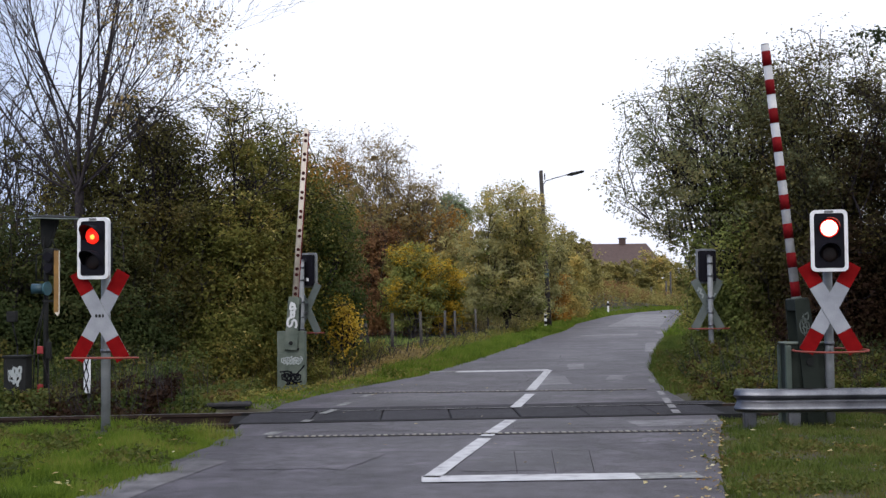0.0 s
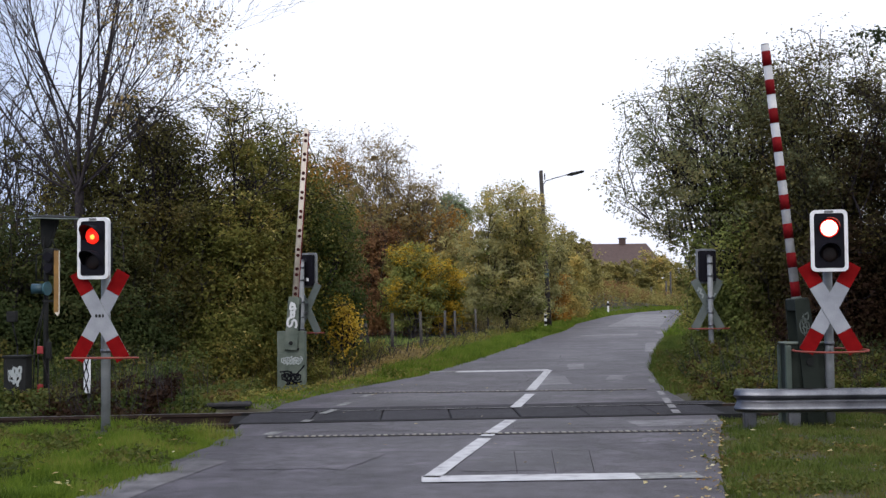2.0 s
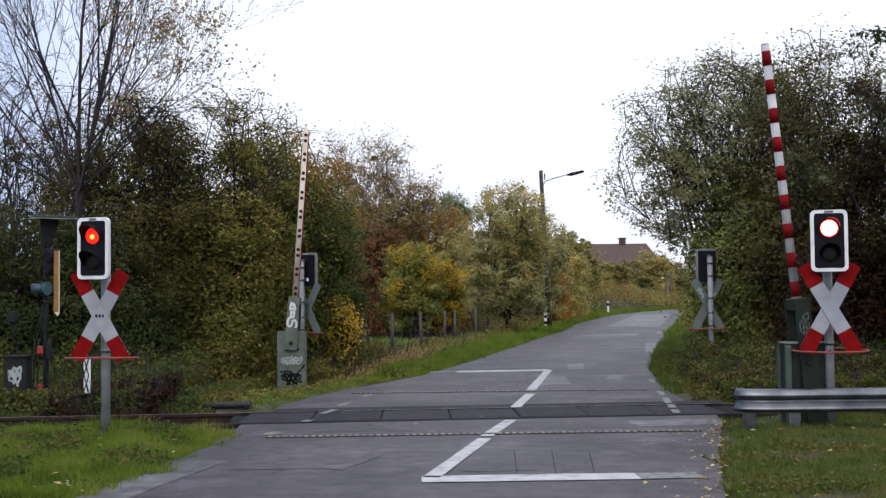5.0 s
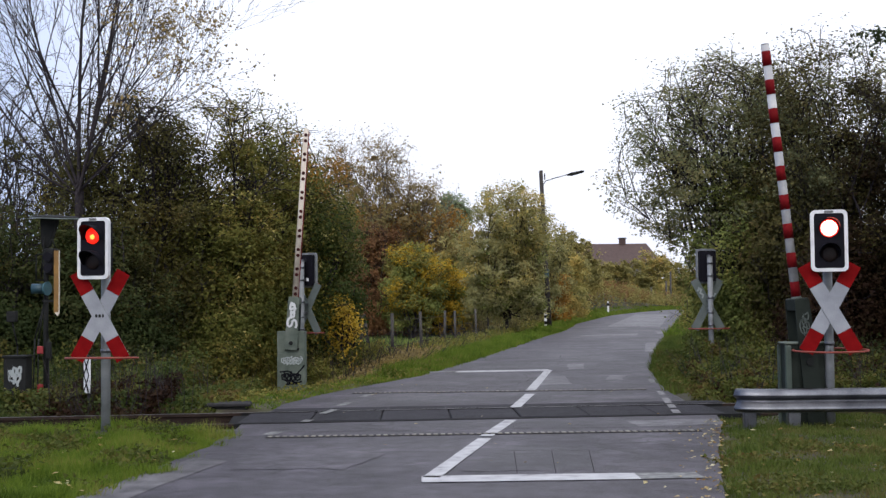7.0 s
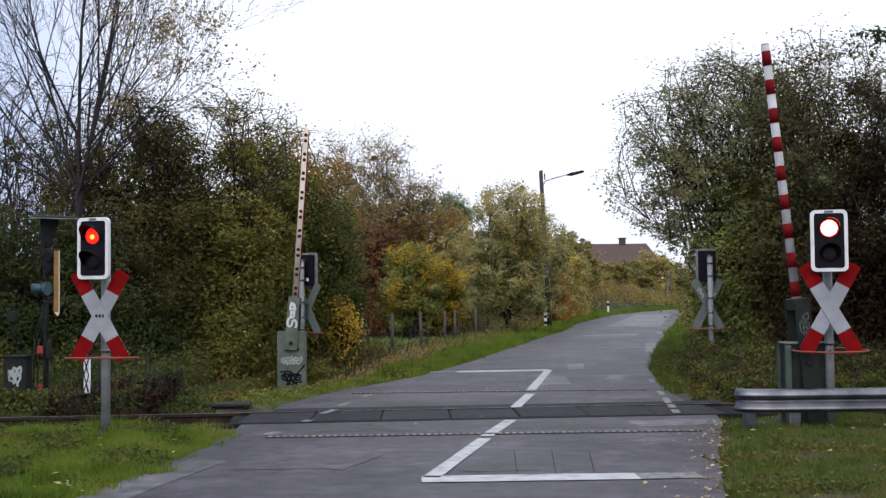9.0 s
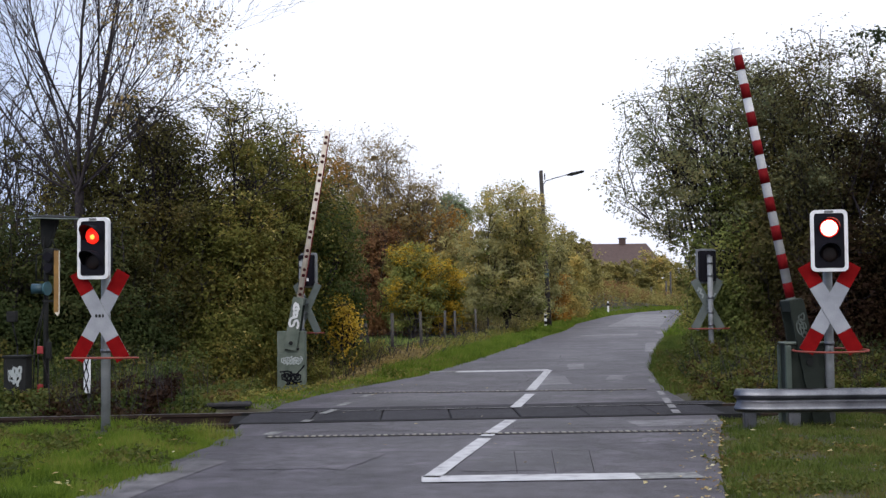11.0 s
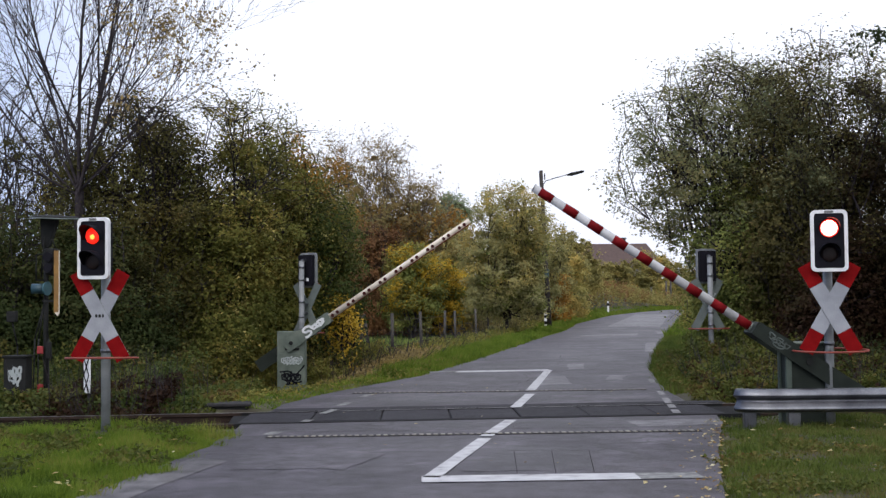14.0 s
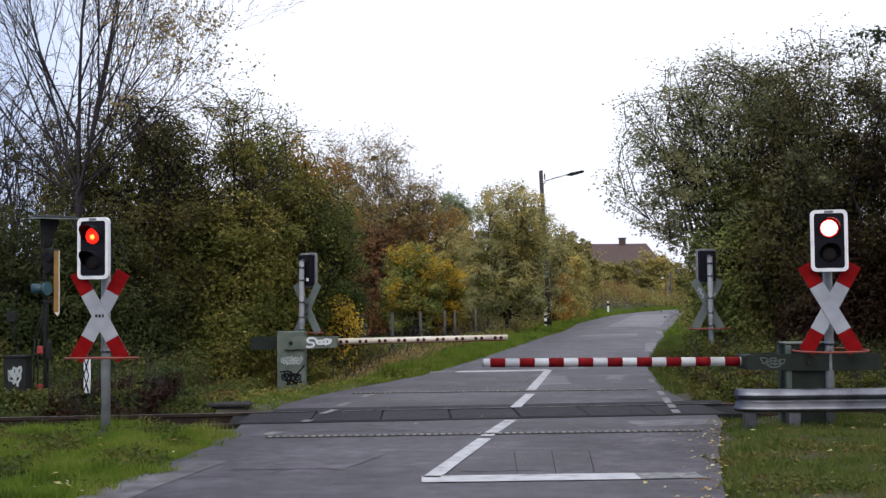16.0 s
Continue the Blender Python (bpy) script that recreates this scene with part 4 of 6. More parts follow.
def plant(name, label, category, x, y, high, wide, deep, limbs, subs, twigs, count, size, mat, seed, r0=0.05, low=0.15, trunk=0.0, spread_leaf=0.12, bend=0.25, twig_len=0.5, lift=0.35, extra=None, group="", z=None, sub_len=0.35, low_fill=0.0, top_thin=0.0, fill=0.5, clump=0.3, skirt=0.0, soft=0.3, wood_mat=None, root=(0, 0)):
    """A shrub or tree: a woody part and a crown of single leaves gathered on its twigs."""
    rng = np.random.default_rng(seed)
    count, size = int(count * 0.8), size * 1.1
    gz = ground_z(x, y) if z is None else z
    base = np.array([root[0], root[1], trunk])
    tg = []
    for k in range(limbs):
        u, v = rng.uniform(0, 2 * math.pi), rng.uniform(low, 1.0)
        rad = math.sqrt(max(0.02, 1 - (2 * v - 0.9) ** 2 * 0.8)) * rng.uniform(0.45, 1.0)
        tg.append(np.array([math.cos(u) * rad * wide / 2, math.sin(u) * rad * deep / 2, v * high]))
    (p0, p1, a, b), tw = branch_out(rng, base, tg, r0, subs, twigs, bend, sub_len, twig_len, lift)
    squeeze, scatter = crown_shape(rng, high, wide, deep)
    q = np.linalg.norm((p1 - [0, 0, high * 0.5]) / [wide / 2, deep / 2, high * 0.5], axis=1)
    stay = (a > 0.0065) | (q < 1.12) | (rng.uniform(size=len(a)) < 0.3)
    p0, p1, a, b = p0[stay], p1[stay], a[stay], b[stay]
    p0, p1, tw = squeeze(p0, soft), squeeze(p1, soft), squeeze(tw, soft)
    if trunk:
        p0 = np.vstack((p0, [[root[0], root[1], -0.3], [root[0], root[1], trunk * 0.5]]))
        p1 = np.vstack((p1, [[root[0] + 0.03, root[1], trunk * 0.5], [root[0], root[1], trunk * 1.05]]))
        a, b = np.append(a, [r0 * 2.0, r0 * 1.8]), np.append(b, [r0 * 1.8, r0 * 1.5])
    else:
        p0 = np.vstack((p0, [[root[0], root[1], -0.3]]))
        p1 = np.vstack((p1, [[root[0], root[1], 0.12]]))
        a, b = np.append(a, r0 * 1.6), np.append(b, r0 * 1.6)
    ob = thing(name, pose(x, y, gz), label, category, group)
    if skirt:
        clear = ((a > 0.02) & (p1[:, 0] > -0.6)) | (np.minimum(p0[:, 2], p1[:, 2]) > skirt * (0.45 + 0.55 * np.hypot(p1[:, 0], p1[:, 1]) / (wide / 2)))
        p0, p1, a, b = p0[clear], p1[clear], a[clear], b[clear]
    thick = a > 0.0065
    v, q = tubes(p0[thick], p1[thick], a[thick], b[thick], 5)
    if top_thin < 0.6:
        thin = ~thick & (rng.uniform(size=len(a)) < 0.35)
    else:
        thin = ~thick & (rng.uniform(size=len(a)) < 0.8)
    v2, q2 = tubes(p0[thin], p1[thin], a[thin], b[thin], 3)
    wood = new("stem_wood" if not trunk else "trunk", fast_mesh("wood", np.vstack((v, v2)), np.vstack((q, q2 + len(v))), None, wood_mat or BARK, True))
    wood.parent = ob
    # leaves: most on a share of the twigs, so that gaps stay
    weight = rng.gamma(0.8, 1.0, len(tw)) + 0.05
    if top_thin:
        weight *= np.clip(1 - top_thin * (tw[:, 1, 2] / high), 0.03, 1)
    idx = rng.choice(len(tw), count, p=weight / weight.sum())
    t = rng.uniform(0.1, 1.05, (count, 1))
    at = tw[idx, 0] * (1 - t) + tw[idx, 1] * t + rng.normal(0, spread_leaf, (count, 3))
    n = int(count * fill)
    if n:
        centres = scatter(max(20, n // 130))
        if top_thin:
            centres = centres[rng.uniform(size=len(centres)) > 1.15 * top_thin * np.clip(centres[:, 2] / high, 0, 1) ** 1.3]
        u = rng.normal(size=(n, 3)) + [0, 0, 0.35]
        u /= np.linalg.norm(u, axis=1, keepdims=True)
        pick = rng.integers(len(centres), size=n)
        big = rng.uniform(0.6, 1.5, len(centres))[pick][:, None] * clump
        at = np.vstack((at[: count - n], centres[pick] + u * big * [1, 1, 0.75] * rng.uniform(0.55, 1.0, (n, 1))))
    if low_fill:
        n = int(count * low_fill)
        u = rng.uniform(0, 6.283, n)
        rr = np.sqrt(rng.uniform(0.1, 1, n))
        at2 = np.stack((np.cos(u) * rr * wide * 0.5, np.sin(u) * rr * deep * 0.5, rng.uniform(0.05, 0.45, n) * high), 1)
        at = np.vstack((at, at2 + rng.normal(0, 0.1, (n, 3))))
    at[:, 2] = np.maximum(at[:, 2], 0.05)
    if skirt:
        tw = tw[tw[:, 1, 2] > skirt * (0.45 + 0.55 * np.hypot(tw[:, 1, 0], tw[:, 1, 1]) / (wide / 2))]
        at = at[at[:, 2] > skirt * (0.45 + 0.55 * np.hypot(at[:, 0], at[:, 1]) / (wide / 2))]
    out = (at - [0, 0, high * 0.45]) / [wide / 2, deep / 2, high * 0.5]
    v, tr = leaves(rng, at, size, 0.3, out)
    crown = new("crown", fast_mesh("crown", v, None, tr, mat))
    crown.parent = ob
    for extra_count, extra_mat, lo, hi in (extra or []):
        sel = tw[(tw[:, 1, 2] > lo * high) & (tw[:, 1, 2] < hi * high)]
        if len(sel):
            centre = sel[rng.integers(len(sel), size=max(1, len(sel) // 9))]
            pick = centre[rng.integers(len(centre), size=extra_count)]
            t = rng.uniform(0.1, 1.1, (extra_count, 1))
            at = pick[:, 0] * (1 - t) + pick[:, 1] * t + rng.normal(0, spread_leaf * 1.1, (extra_count, 3))
            v, tr = leaves(rng, at, size)
            ex = new("turned_leaves", fast_mesh("turned_leaves", v, None, tr, extra_mat))
            ex.parent = ob
    return ob


HEDGE = "shrubs beside the crossing"
SH = "tall hawthorn shrub with olive brown autumn leaves"
# left of the road, behind the track
plant("shrub", SH + ", thin on top", "shrub", -4.6, 26.2, 6.1, 4.0, 3.2, 44, 13, 9, 96000, 0.056, L_OLIVE, 11, low=0.25, extra=[(5000, L_YELLOW, 0.1, 0.8), (4000, L_BROWN, 0.5, 1.0)], group=HEDGE, low_fill=0.3, top_thin=0.45)
plant("shrub", SH + ", thin on top", "shrub", -6.3, 25.2, 6.1, 3.7, 3.0, 42, 13, 9, 92000, 0.056, L_BROWN, 12, low=0.25, extra=[(8000, L_OLIVE, 0.1, 0.8)], group=HEDGE, low_fill=0.3, top_thin=0.45)
plant("shrub", "tall shrub with olive leaves, orange at the top", "shrub", -3.7, 28.4, 5.8, 3.0, 2.8, 34, 12, 8, 60000, 0.058, L_OLIVE, 13, low=0.2, extra=[(7000, L_ORANGE, 0.6, 0.95), (6000, L_YELLOW, 0.2, 0.7)], group=HEDGE, low_fill=0.35, top_thin=0.6)
plant("shrub", "dark green leafy shrub behind the barrier", "shrub", -2.85, 27.2, 3.9, 1.9, 2.0, 16, 9, 6, 54000, 0.055, L_DARK, 14, low=0.15, extra=[(4000, L_OLIVE, 0.2, 1.0)], group=HEDGE, low_fill=0.3)
plant("shrub", "small shrub with golden leaves by the fence", "shrub", -2.25, 26.5, 1.75, 0.7, 0.7, 11, 7, 5, 4200, 0.055, L_GOLD, 15, r0=0.02, low=0.3, group=HEDGE, twig_len=0.22, spread_leaf=0.07)
plant("shrub", SH + " by the track", "shrub", -4.7, 25.3, 4.1, 3.0, 2.0, 18, 9, 6, 56000, 0.054, L_OLIVE, 16, low=0.1, extra=[(6000, L_DARK, 0.0, 0.7), (3000, L_YELLOW, 0.3, 0.9)], group=HEDGE, low_fill=0.4, top_thin=0.3)
plant("shrub", SH + " by the track", "shrub", -6.6, 23.2, 3.6, 3.0, 2.4, 16, 9, 6, 50000, 0.055, L_DEEP, 17, low=0.1, extra=[(6000, L_BROWN, 0.2, 0.9)], group=HEDGE, low_fill=0.5, top_thin=0.4)
plant("shrub", "dark overgrown shrub beside the track", "shrub", -8.6, 23.0, 4.1, 3.2, 2.6, 24, 10, 7, 62000, 0.055, L_DEEP, 20, low=0.1, group=HEDGE, low_fill=0.6, top_thin=0.5)
plant("shrub", "nearly bare thorny shrub", "shrub", -7.6, 27.0, 6.9, 4.4, 3.0, 40, 13, 9, 27000, 0.055, L_BROWN, 18, low=0.2, group=HEDGE, top_thin=0.6)
plant("shrub", "nearly bare thorny shrub", "shrub", -10.4, 27.5, 6.9, 4.6, 3.0, 40, 13, 9, 26000, 0.055, L_BROWN, 19, low=0.2, group=HEDGE, top_thin=0.6)
# further along the road on the left, behind the meadow
plant("shrub", "half-bare brown tree with a domed top of fine twigs", "shrub", -4.0, 60.0, 9.0, 7.6, 5.0, 64, 15, 13, 84000, 0.1, L_TAN, 21, fill=0.35, low=0.45, extra=[(6000, L_ORANGE, 0.3, 0.7), (14000, L_PALE, 0.0, 0.75)], group=HEDGE, top_thin=0.52, twig_len=0.9, lift=0.9, low_fill=0.3, soft=0.45, bend=0.12, wood_mat=TWIG)
plant("shrub", "brown shrub with orange leaves", "shrub", -1.1, 61.0, 6.7, 4.6, 4.0, 44, 13, 9, 34000, 0.1, L_TAN, 31, low=0.3, extra=[(16000, L_ORANGE, 0.25, 0.9)], group=HEDGE, top_thin=0.5, twig_len=0.8, lift=0.9, low_fill=0.3, soft=0.5, bend=0.1, wood_mat=TWIG)
plant("shrub", "dark rusty brown shrub behind the meadow", "shrub", -3.6, 57.0, 5.2, 5.0, 3.0, 26, 10, 7, 34000, 0.095, L_RUST, 29, low=0.05, group=HEDGE, low_fill=0.4)
plant("tree", "young maple with yellow-green leaves behind the meadow", "tree", -1.4, 55.0, 4.3, 3.3, 2.6, 20, 9, 6, 24000, 0.085, L_LIME, 22, low=0.12, extra=[(7000, L_GOLD, 0.3, 0.95)], trunk=0.4, group="roadside trees")
plant("tree", "young maple with golden leaves behind the meadow", "tree", -0.2, 56.5, 3.6, 2.9, 2.6, 18, 9, 6, 18000, 0.085, L_GOLD, 23, low=0.12, extra=[(9000, L_LIME, 0.1, 0.9)], trunk=0.4, group="roadside trees")
plant("shrub", "olive shrub behind the young maples", "shrub", 0.9, 59.0, 4.9, 4.2, 3.0, 20, 9, 7, 34000, 0.1, L_PALE, 30, low=0.05, group=HEDGE, low_fill=0.4)
plant("tree", "slender tree with olive and yellow leaves", "tree", 2.75, 53.0, 6.7, 4.0, 3.6, 30, 10, 7, 52000, 0.08, L_PALE, 24, low=0.12, extra=[(14000, L_YELLOW, 0.35, 1.0), (10000, L_LIME, 0.0, 0.7)], trunk=0.8, r0=0.045, group="roadside trees", lift=0.6)
plant("tree", "slender tree with olive and yellow leaves", "tree", 4.5, 66.5, 6.4, 5.0, 4.0, 28, 10, 7, 44000, 0.095, L_PALE, 25, low=0.1, extra=[(12000, L_YELLOW, 0.1, 0.9)], trunk=0.8, r0=0.045, group="roadside trees", lift=0.6)
plant("tree", "rusty brown small tree beside the lamp post", "tree", 6.0, 69.0, 3.2, 2.2, 2.4, 14, 8, 6, 14000, 0.1, L_ORANGE, 26, low=0.05, group="roadside trees")
plant("tree", "yellowing roadside bush on the bank", "tree", 7.4, 76.0, 4.6, 3.4, 3.0, 18, 9, 6, 24000, 0.11, L_YELLOW, 27, low=0.05, group="roadside trees", low_fill=0.4, extra=[(8000, L_PALE, 0.0, 0.9)])
plant("tree", "tall blue-green poplar in the distance", "tree", 0.6, 95.0, 6.6, 3.4, 3.0, 30, 10, 7, 26000, 0.16, L_POPLAR, 28, low=0.3, trunk=2.0, r0=0.1, group="distant trees", lift=0.8)
# right of the road
RS = "large willow shrub with grey-green leaves overhanging the road"
plant("willow", RS, "willow", 6.75, 27.5, 6.6, 5.9, 4.6, 54, 14, 9, 98000, 0.06, L_GREY, 41, fill=0.5, skirt=3.4, low=0.52, root=(1.5, 0.6), r0=0.06, group="willows", lift=0.45, extra=[(9000, L_OLIVE, 0.2, 0.9)])
plant("willow", "large willow shrub with brown and olive leaves behind the signal", "willow", 8.0, 25.4, 6.5, 3.8, 3.4, 44, 13, 8, 80000, 0.058, L_MIXED, 42, fill=0.25, low=0.15, r0=0.06, group="willows", lift=0.45, extra=[(9000, L_GREY, 0.5, 1.0)], low_fill=0.3)
# main leaf colour is darkened in place of shade from the trees around
plant("willow", "dense olive and brown shrub beside the track, leaf colour darkened for shade", "willow", 9.7, 23.7, 6.0, 4.2, 3.4, 34, 12, 7, 70000, 0.058, L_SHADED, 43, low=0.1, r0=0.06, group="willows", lift=0.45, extra=[(9000, L_MIXED, 0.3, 1.0)], low_fill=0.3)
# only a corner shows; the crown is widened unseen to block sky light
plant("willow", "tall tree at the edge of the thicket, enlarged out of view to cast shade", "willow", 11.3, 18.4, 10.0, 8.6, 8.0, 44, 13, 8, 110000, 0.07, L_DEEP, 44, low=0.4, trunk=2.2, skirt=3.6, r0=0.09, group="willows", lift=0.5)
plant("shrub", "bright green shrub below the willow", "shrub", 6.3, 26.0, 4.1, 2.0, 2.0, 16, 9, 6, 30000, 0.06, L_LIME, 45, low=0.08, group=HEDGE, low_fill=0.5)
# the shade on these two lies in the leaf colour
plant("shrub", "red-brown shrub with shade darkened into its leaf colour", "shrub", 7.6, 23.2, 2.6, 2.4, 1.8, 14, 9, 6, 24000, 0.06, L_REDBROWN, 46, low=0.05, group=HEDGE, low_fill=0.5)
plant("shrub", "red-brown shrub with shade darkened into its leaf colour", "shrub", 9.4, 21.6, 3.2, 2.6, 1.8, 14, 9, 6, 26000, 0.06, L_REDBROWN, 47, low=0.05, group=HEDGE, low_fill=0.5)
plant("shrub", "dark green shrub below the willow at the roadside", "shrub", 7.75, 30.5, 2.7, 2.2, 2.0, 14, 9, 6, 30000, 0.065, L_DARK, 48, low=0.08, group=HEDGE, low_fill=0.5)
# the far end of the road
# no haze in the air here: the leaf colours are lightened for it
for k, (x, y, hgt, w, mt, s) in enumerate([(9.6, 90, 4.6, 4.0, L_HAZED, 51), (13.2, 114, 4.7, 5.5, L_HAZED, 52), (16.9, 126, 4.7, 6.5, L_HAZED, 53), (21.0, 140, 5.3, 7, L_HAZED, 54), (25.5, 150, 7.0, 6, L_YELLOW, 55), (30.0, 165, 6.5, 7, L_HAZED, 60), (35.5, 176, 7.5, 8, L_HAZED, 61), (27.5, 108, 3.0, 5, L_OLIVE, 56), (20.0, 70, 4.5, 5.5, L_OLIVE, 57), (14.5, 52, 5.0, 5.0, L_OLIVE, 58), (10.0, 38, 5.0, 4.0, L_DARK, 59)]):
    plant("tree", "olive and yellow tree at the road's far end, haze put into its leaf colour" if k < 7 else "olive shrub along the road behind the willow", "tree", x, y, hgt, w, w * 0.6, 18, 9, 6, 22000, 0.0013 * y + 0.02, mt, s, low=0.05, group="distant trees", low_fill=0.5)


# the big bare tree behind the track
def bare_tree(x, y):
    rng = np.random.default_rng(71)
    ob = thing("tree", pose(x, y, ground_z(x, y)), "tall bare tree with few last yellow leaves", "tree")
    P0, P1, R0, R1, ends = [], [], [], [], []

    def limb(a, d, length, r, level):
        steps = 6 if level < 2 else 4
        d = d / np.linalg.norm(d)
        p = a
        for k in range(steps):
            d = d + rng.normal(0, 0.035 + 0.02 * level, 3) + np.array([0, 0, 0.045])
            d = d / np.linalg.norm(d)
            q = p + d * length / steps
            ra, rb = r * (1 - 0.75 * k / steps), r * (1 - 0.75 * (k + 1) / steps)
            P0.append(p), P1.append(q), R0.append(max(ra, 0.004)), R1.append(max(rb, 0.003))
            p = q
            if level < 4 and k >= (1 if level else 0):
                for _ in range(1 + (rng.uniform() < (0.6, 0.5, 0.45, 0.2)[level])):
                    s = rng.normal(size=3)
                    s -= d * (s @ d)
                    s /= np.linalg.norm(s)
                    ang = rng.uniform(0.32, 0.72)
                    nd = d * math.cos(ang) + s * math.sin(ang) + np.array([0, 0, 0.12])
                    limb(q, nd, length * rng.uniform(0.38, 0.6), rb * 0.7, level + 1)
        ends.append(p)

    P0.append(np.array([0, 0, -0.4])), P1.append(np.array([0.0, 0, 1.6])), R0.append(0.13), R1.append(0.11)
    P0.append(np.array([0.0, 0, 1.6])), P1.append(np.array([0.02, 0, 4.2])), R0.append(0.11), R1.append(0.095)
    fork = np.array([0.02, 0, 4.2])
    for d, l, r in (((-0.36, 0.1, 1.0), 5.2, 0.036), ((-0.03, -0.1, 1.0), 6.2, 0.045), ((0.16, 0.1, 1.0), 6.2, 0.046), ((0.3, -0.15, 1.0), 5.0, 0.036), ((0.72, 0.1, 0.75), 3.8, 0.026), ((-0.8, 0.0, 0.75), 4.4, 0.028), ((-0.6, 0.3, 1.0), 5.0, 0.03), ((0.55, -0.2, 1.0), 4.4, 0.03), ((-1.0, -0.1, 0.5), 3.6, 0.022), ((0.9, -0.2, 0.5), 3.0, 0.022)):
        limb(fork + rng.normal(0, 0.05, 3), np.array(d), l, r, 0 if r > 0.035 else 1)
    p0, p1, a, b = np.array(P0), np.array(P1), np.array(R0), np.array(R1)
    thick = a > 0.009
    v, q = tubes(p0[thick], p1[thick], a[thick], b[thick], 5)
    v2, q2 = tubes(p0[~thick], p1[~thick], a[~thick], b[~thick], 3)
    wood = new("trunk", fast_mesh("trunk", np.vstack((v, v2)), np.vstack((q, q2 + len(v))), None, BARK, True))
    wood.parent = ob
    e = np.array(ends)
    e = e[(e[:, 0] > 0.8) & (e[:, 2] < 7.8)]
    pick = e[rng.integers(len(e), size=190)]
    at = np.repeat(pick, 10, 0) + rng.normal(0, 0.15, (190 * 10, 3))
    v, tr = leaves(rng, at, 0.068)
    crown = new("foliage", fast_mesh("last_leaves", v, None, tr, L_TAN))
    crown.parent = ob


bare_tree(-7.1, 23.6)


# ---- undergrowth and grass ----
def thicket(name, label, n, where, size, mat, seed, stems=0):
    """A tangle of leaves over uneven mounds. where(rng) gives x, y and the height of the mound there."""
    rng = np.random.default_rng(seed)
    pts = []
    while len(pts) < n:
        x, y, hgt = where(rng)
        m = 0.72 + 0.55 * noise.noise(Vector((x * 1.6, y * 1.6, seed))) + 0.3 * noise.noise(Vector((x * 4.5, y * 4.5, seed)))
        top = max(0.06, hgt * m)
        g = ground_z(x, y)
        for _ in range(4):
            pts.append((x + rng.normal(0, 0.05), y + rng.normal(0, 0.05), g + top * rng.uniform(0.1, 1.0) ** 0.6))
    at = np.array(pts)
    v, tr = leaves(rng, at, size, droop=0.0)
    ob = tagged(new(name, fast_mesh(name, v, None, tr, mat)), label, "undergrowth", kind="stuff")
    if stems:
        k = rng.integers(len(at), size=stems)
        a = at[k].copy()
        a[:, 2] = [ground_z(p[0], p[1]) - 0.03 for p in a]
        d = rng.normal(0, 0.3, (stems, 3))
        d[:, 2] = rng.uniform(0.3, 1.0, stems)
        v, q = tubes(a, a + d, np.full(stems, 0.006), np.full(stems, 0.002), 4)
        tagged(new(name + "_stems", fast_mesh("stems", v, q, None, BARK)), "thin bare stems in the undergrowth", "undergrowth", kind="stuff")
    return ob


def field(x0, x1, y0, y1, hf, keep=None):
    def where(rng):
        while True:
            x, y = rng.uniform(x0, x1), rng.uniform(y0, y1)
            if keep is None or keep(x, y):
                return x, y, hf(x, y)
    return where


def behind_track(x, y):
    return (INTO_TRACK @ Vector((x, y, 0))).y > (0.98 if x < -3.3 else 1.3)


thicket("bramble_thicket", "tangled bramble and nettle undergrowth behind the track", 70000, field(-11, -3.2, 16.0, 22.6, lambda x, y: (0.3 + 0.26 * max(0, y - 17.8)) * (0.4 if x > -4.3 else 1), lambda x, y: behind_track(x, y) and (x < -3.6 or y > 20 and x < -3.4)), 0.058, L_DARK, 61, 150)
thicket("bramble_thicket", "olive bramble undergrowth behind the track", 34000, field(-10, -3.2, 17.2, 22.6, lambda x, y: (0.32 + 0.26 * max(0, y - 17.8)) * (0.4 if x > -4.3 else 1), lambda x, y: behind_track(x, y) and noise.noise(Vector((x * 0.8, y * 0.8, 9))) > -0.15), 0.065, L_BRAMBLE, 62)
thicket("bramble_thicket", "red-brown withered bramble along the track", 9000, field(-5.6, -4.0, 16.4, 18.6, lambda x, y: 0.3 + 0.2 * max(0, y - 17.5), behind_track), 0.06, L_REDBROWN, 63, 120)
thicket("brush", "grey-brown brush below the fence", 9000, field(-4.4, 0.2, 24.4, 33, lambda x, y: 0.36, lambda x, y: 1.2 < road_left(y) - x < 3.2 and y > 24.4), 0.06, L_TAN, 64, 400)
thicket("brush", "dark green brush below the shrubs", 24000, field(-5.5, -0.6, 22.5, 30, lambda x, y: 0.75, lambda x, y: 1.9 < road_left(y) - x < 4.0 and y > 24.4), 0.06, L_OLIVE, 65, 300)
thicket("brush", "olive brush along the meadow fence", 10000, field(-1.5, 6, 33, 68, lambda x, y: 0.4, lambda x, y: 1.6 < road_left(y) - x < 3.2), 0.09, L_OLIVE, 66, 500)
# bank brush in the leaf colour lightened for haze
thicket("brush", "grey-olive brush on the bank at the bend", 26000, field(3, 24, 70, 116, lambda x, y: 1.3, lambda x, y: 2.2 < road_left(y) - x < 9), 0.13, L_HAZED, 73, 300)
thicket("brush", "brown brush on the bank at the bend", 9000, field(3, 24, 74, 116, lambda x, y: 1.5, lambda x, y: 2.6 < road_left(y) - x < 9 and noise.noise(Vector((x * 0.3, y * 0.3, 2))) > 0), 0.13, L_RUST, 74)
thicket("bramble_thicket", "light green bramble bank beside the signal", 46000, field(4.2, 8.4, 18.0, 23.2, lambda x, y: 0.24 + 0.11 * max(0, y - 18.4), lambda x, y: behind_track(x, y) and x > road_right(y) + 0.55), 0.065, L_BRAMBLE, 67, 200)
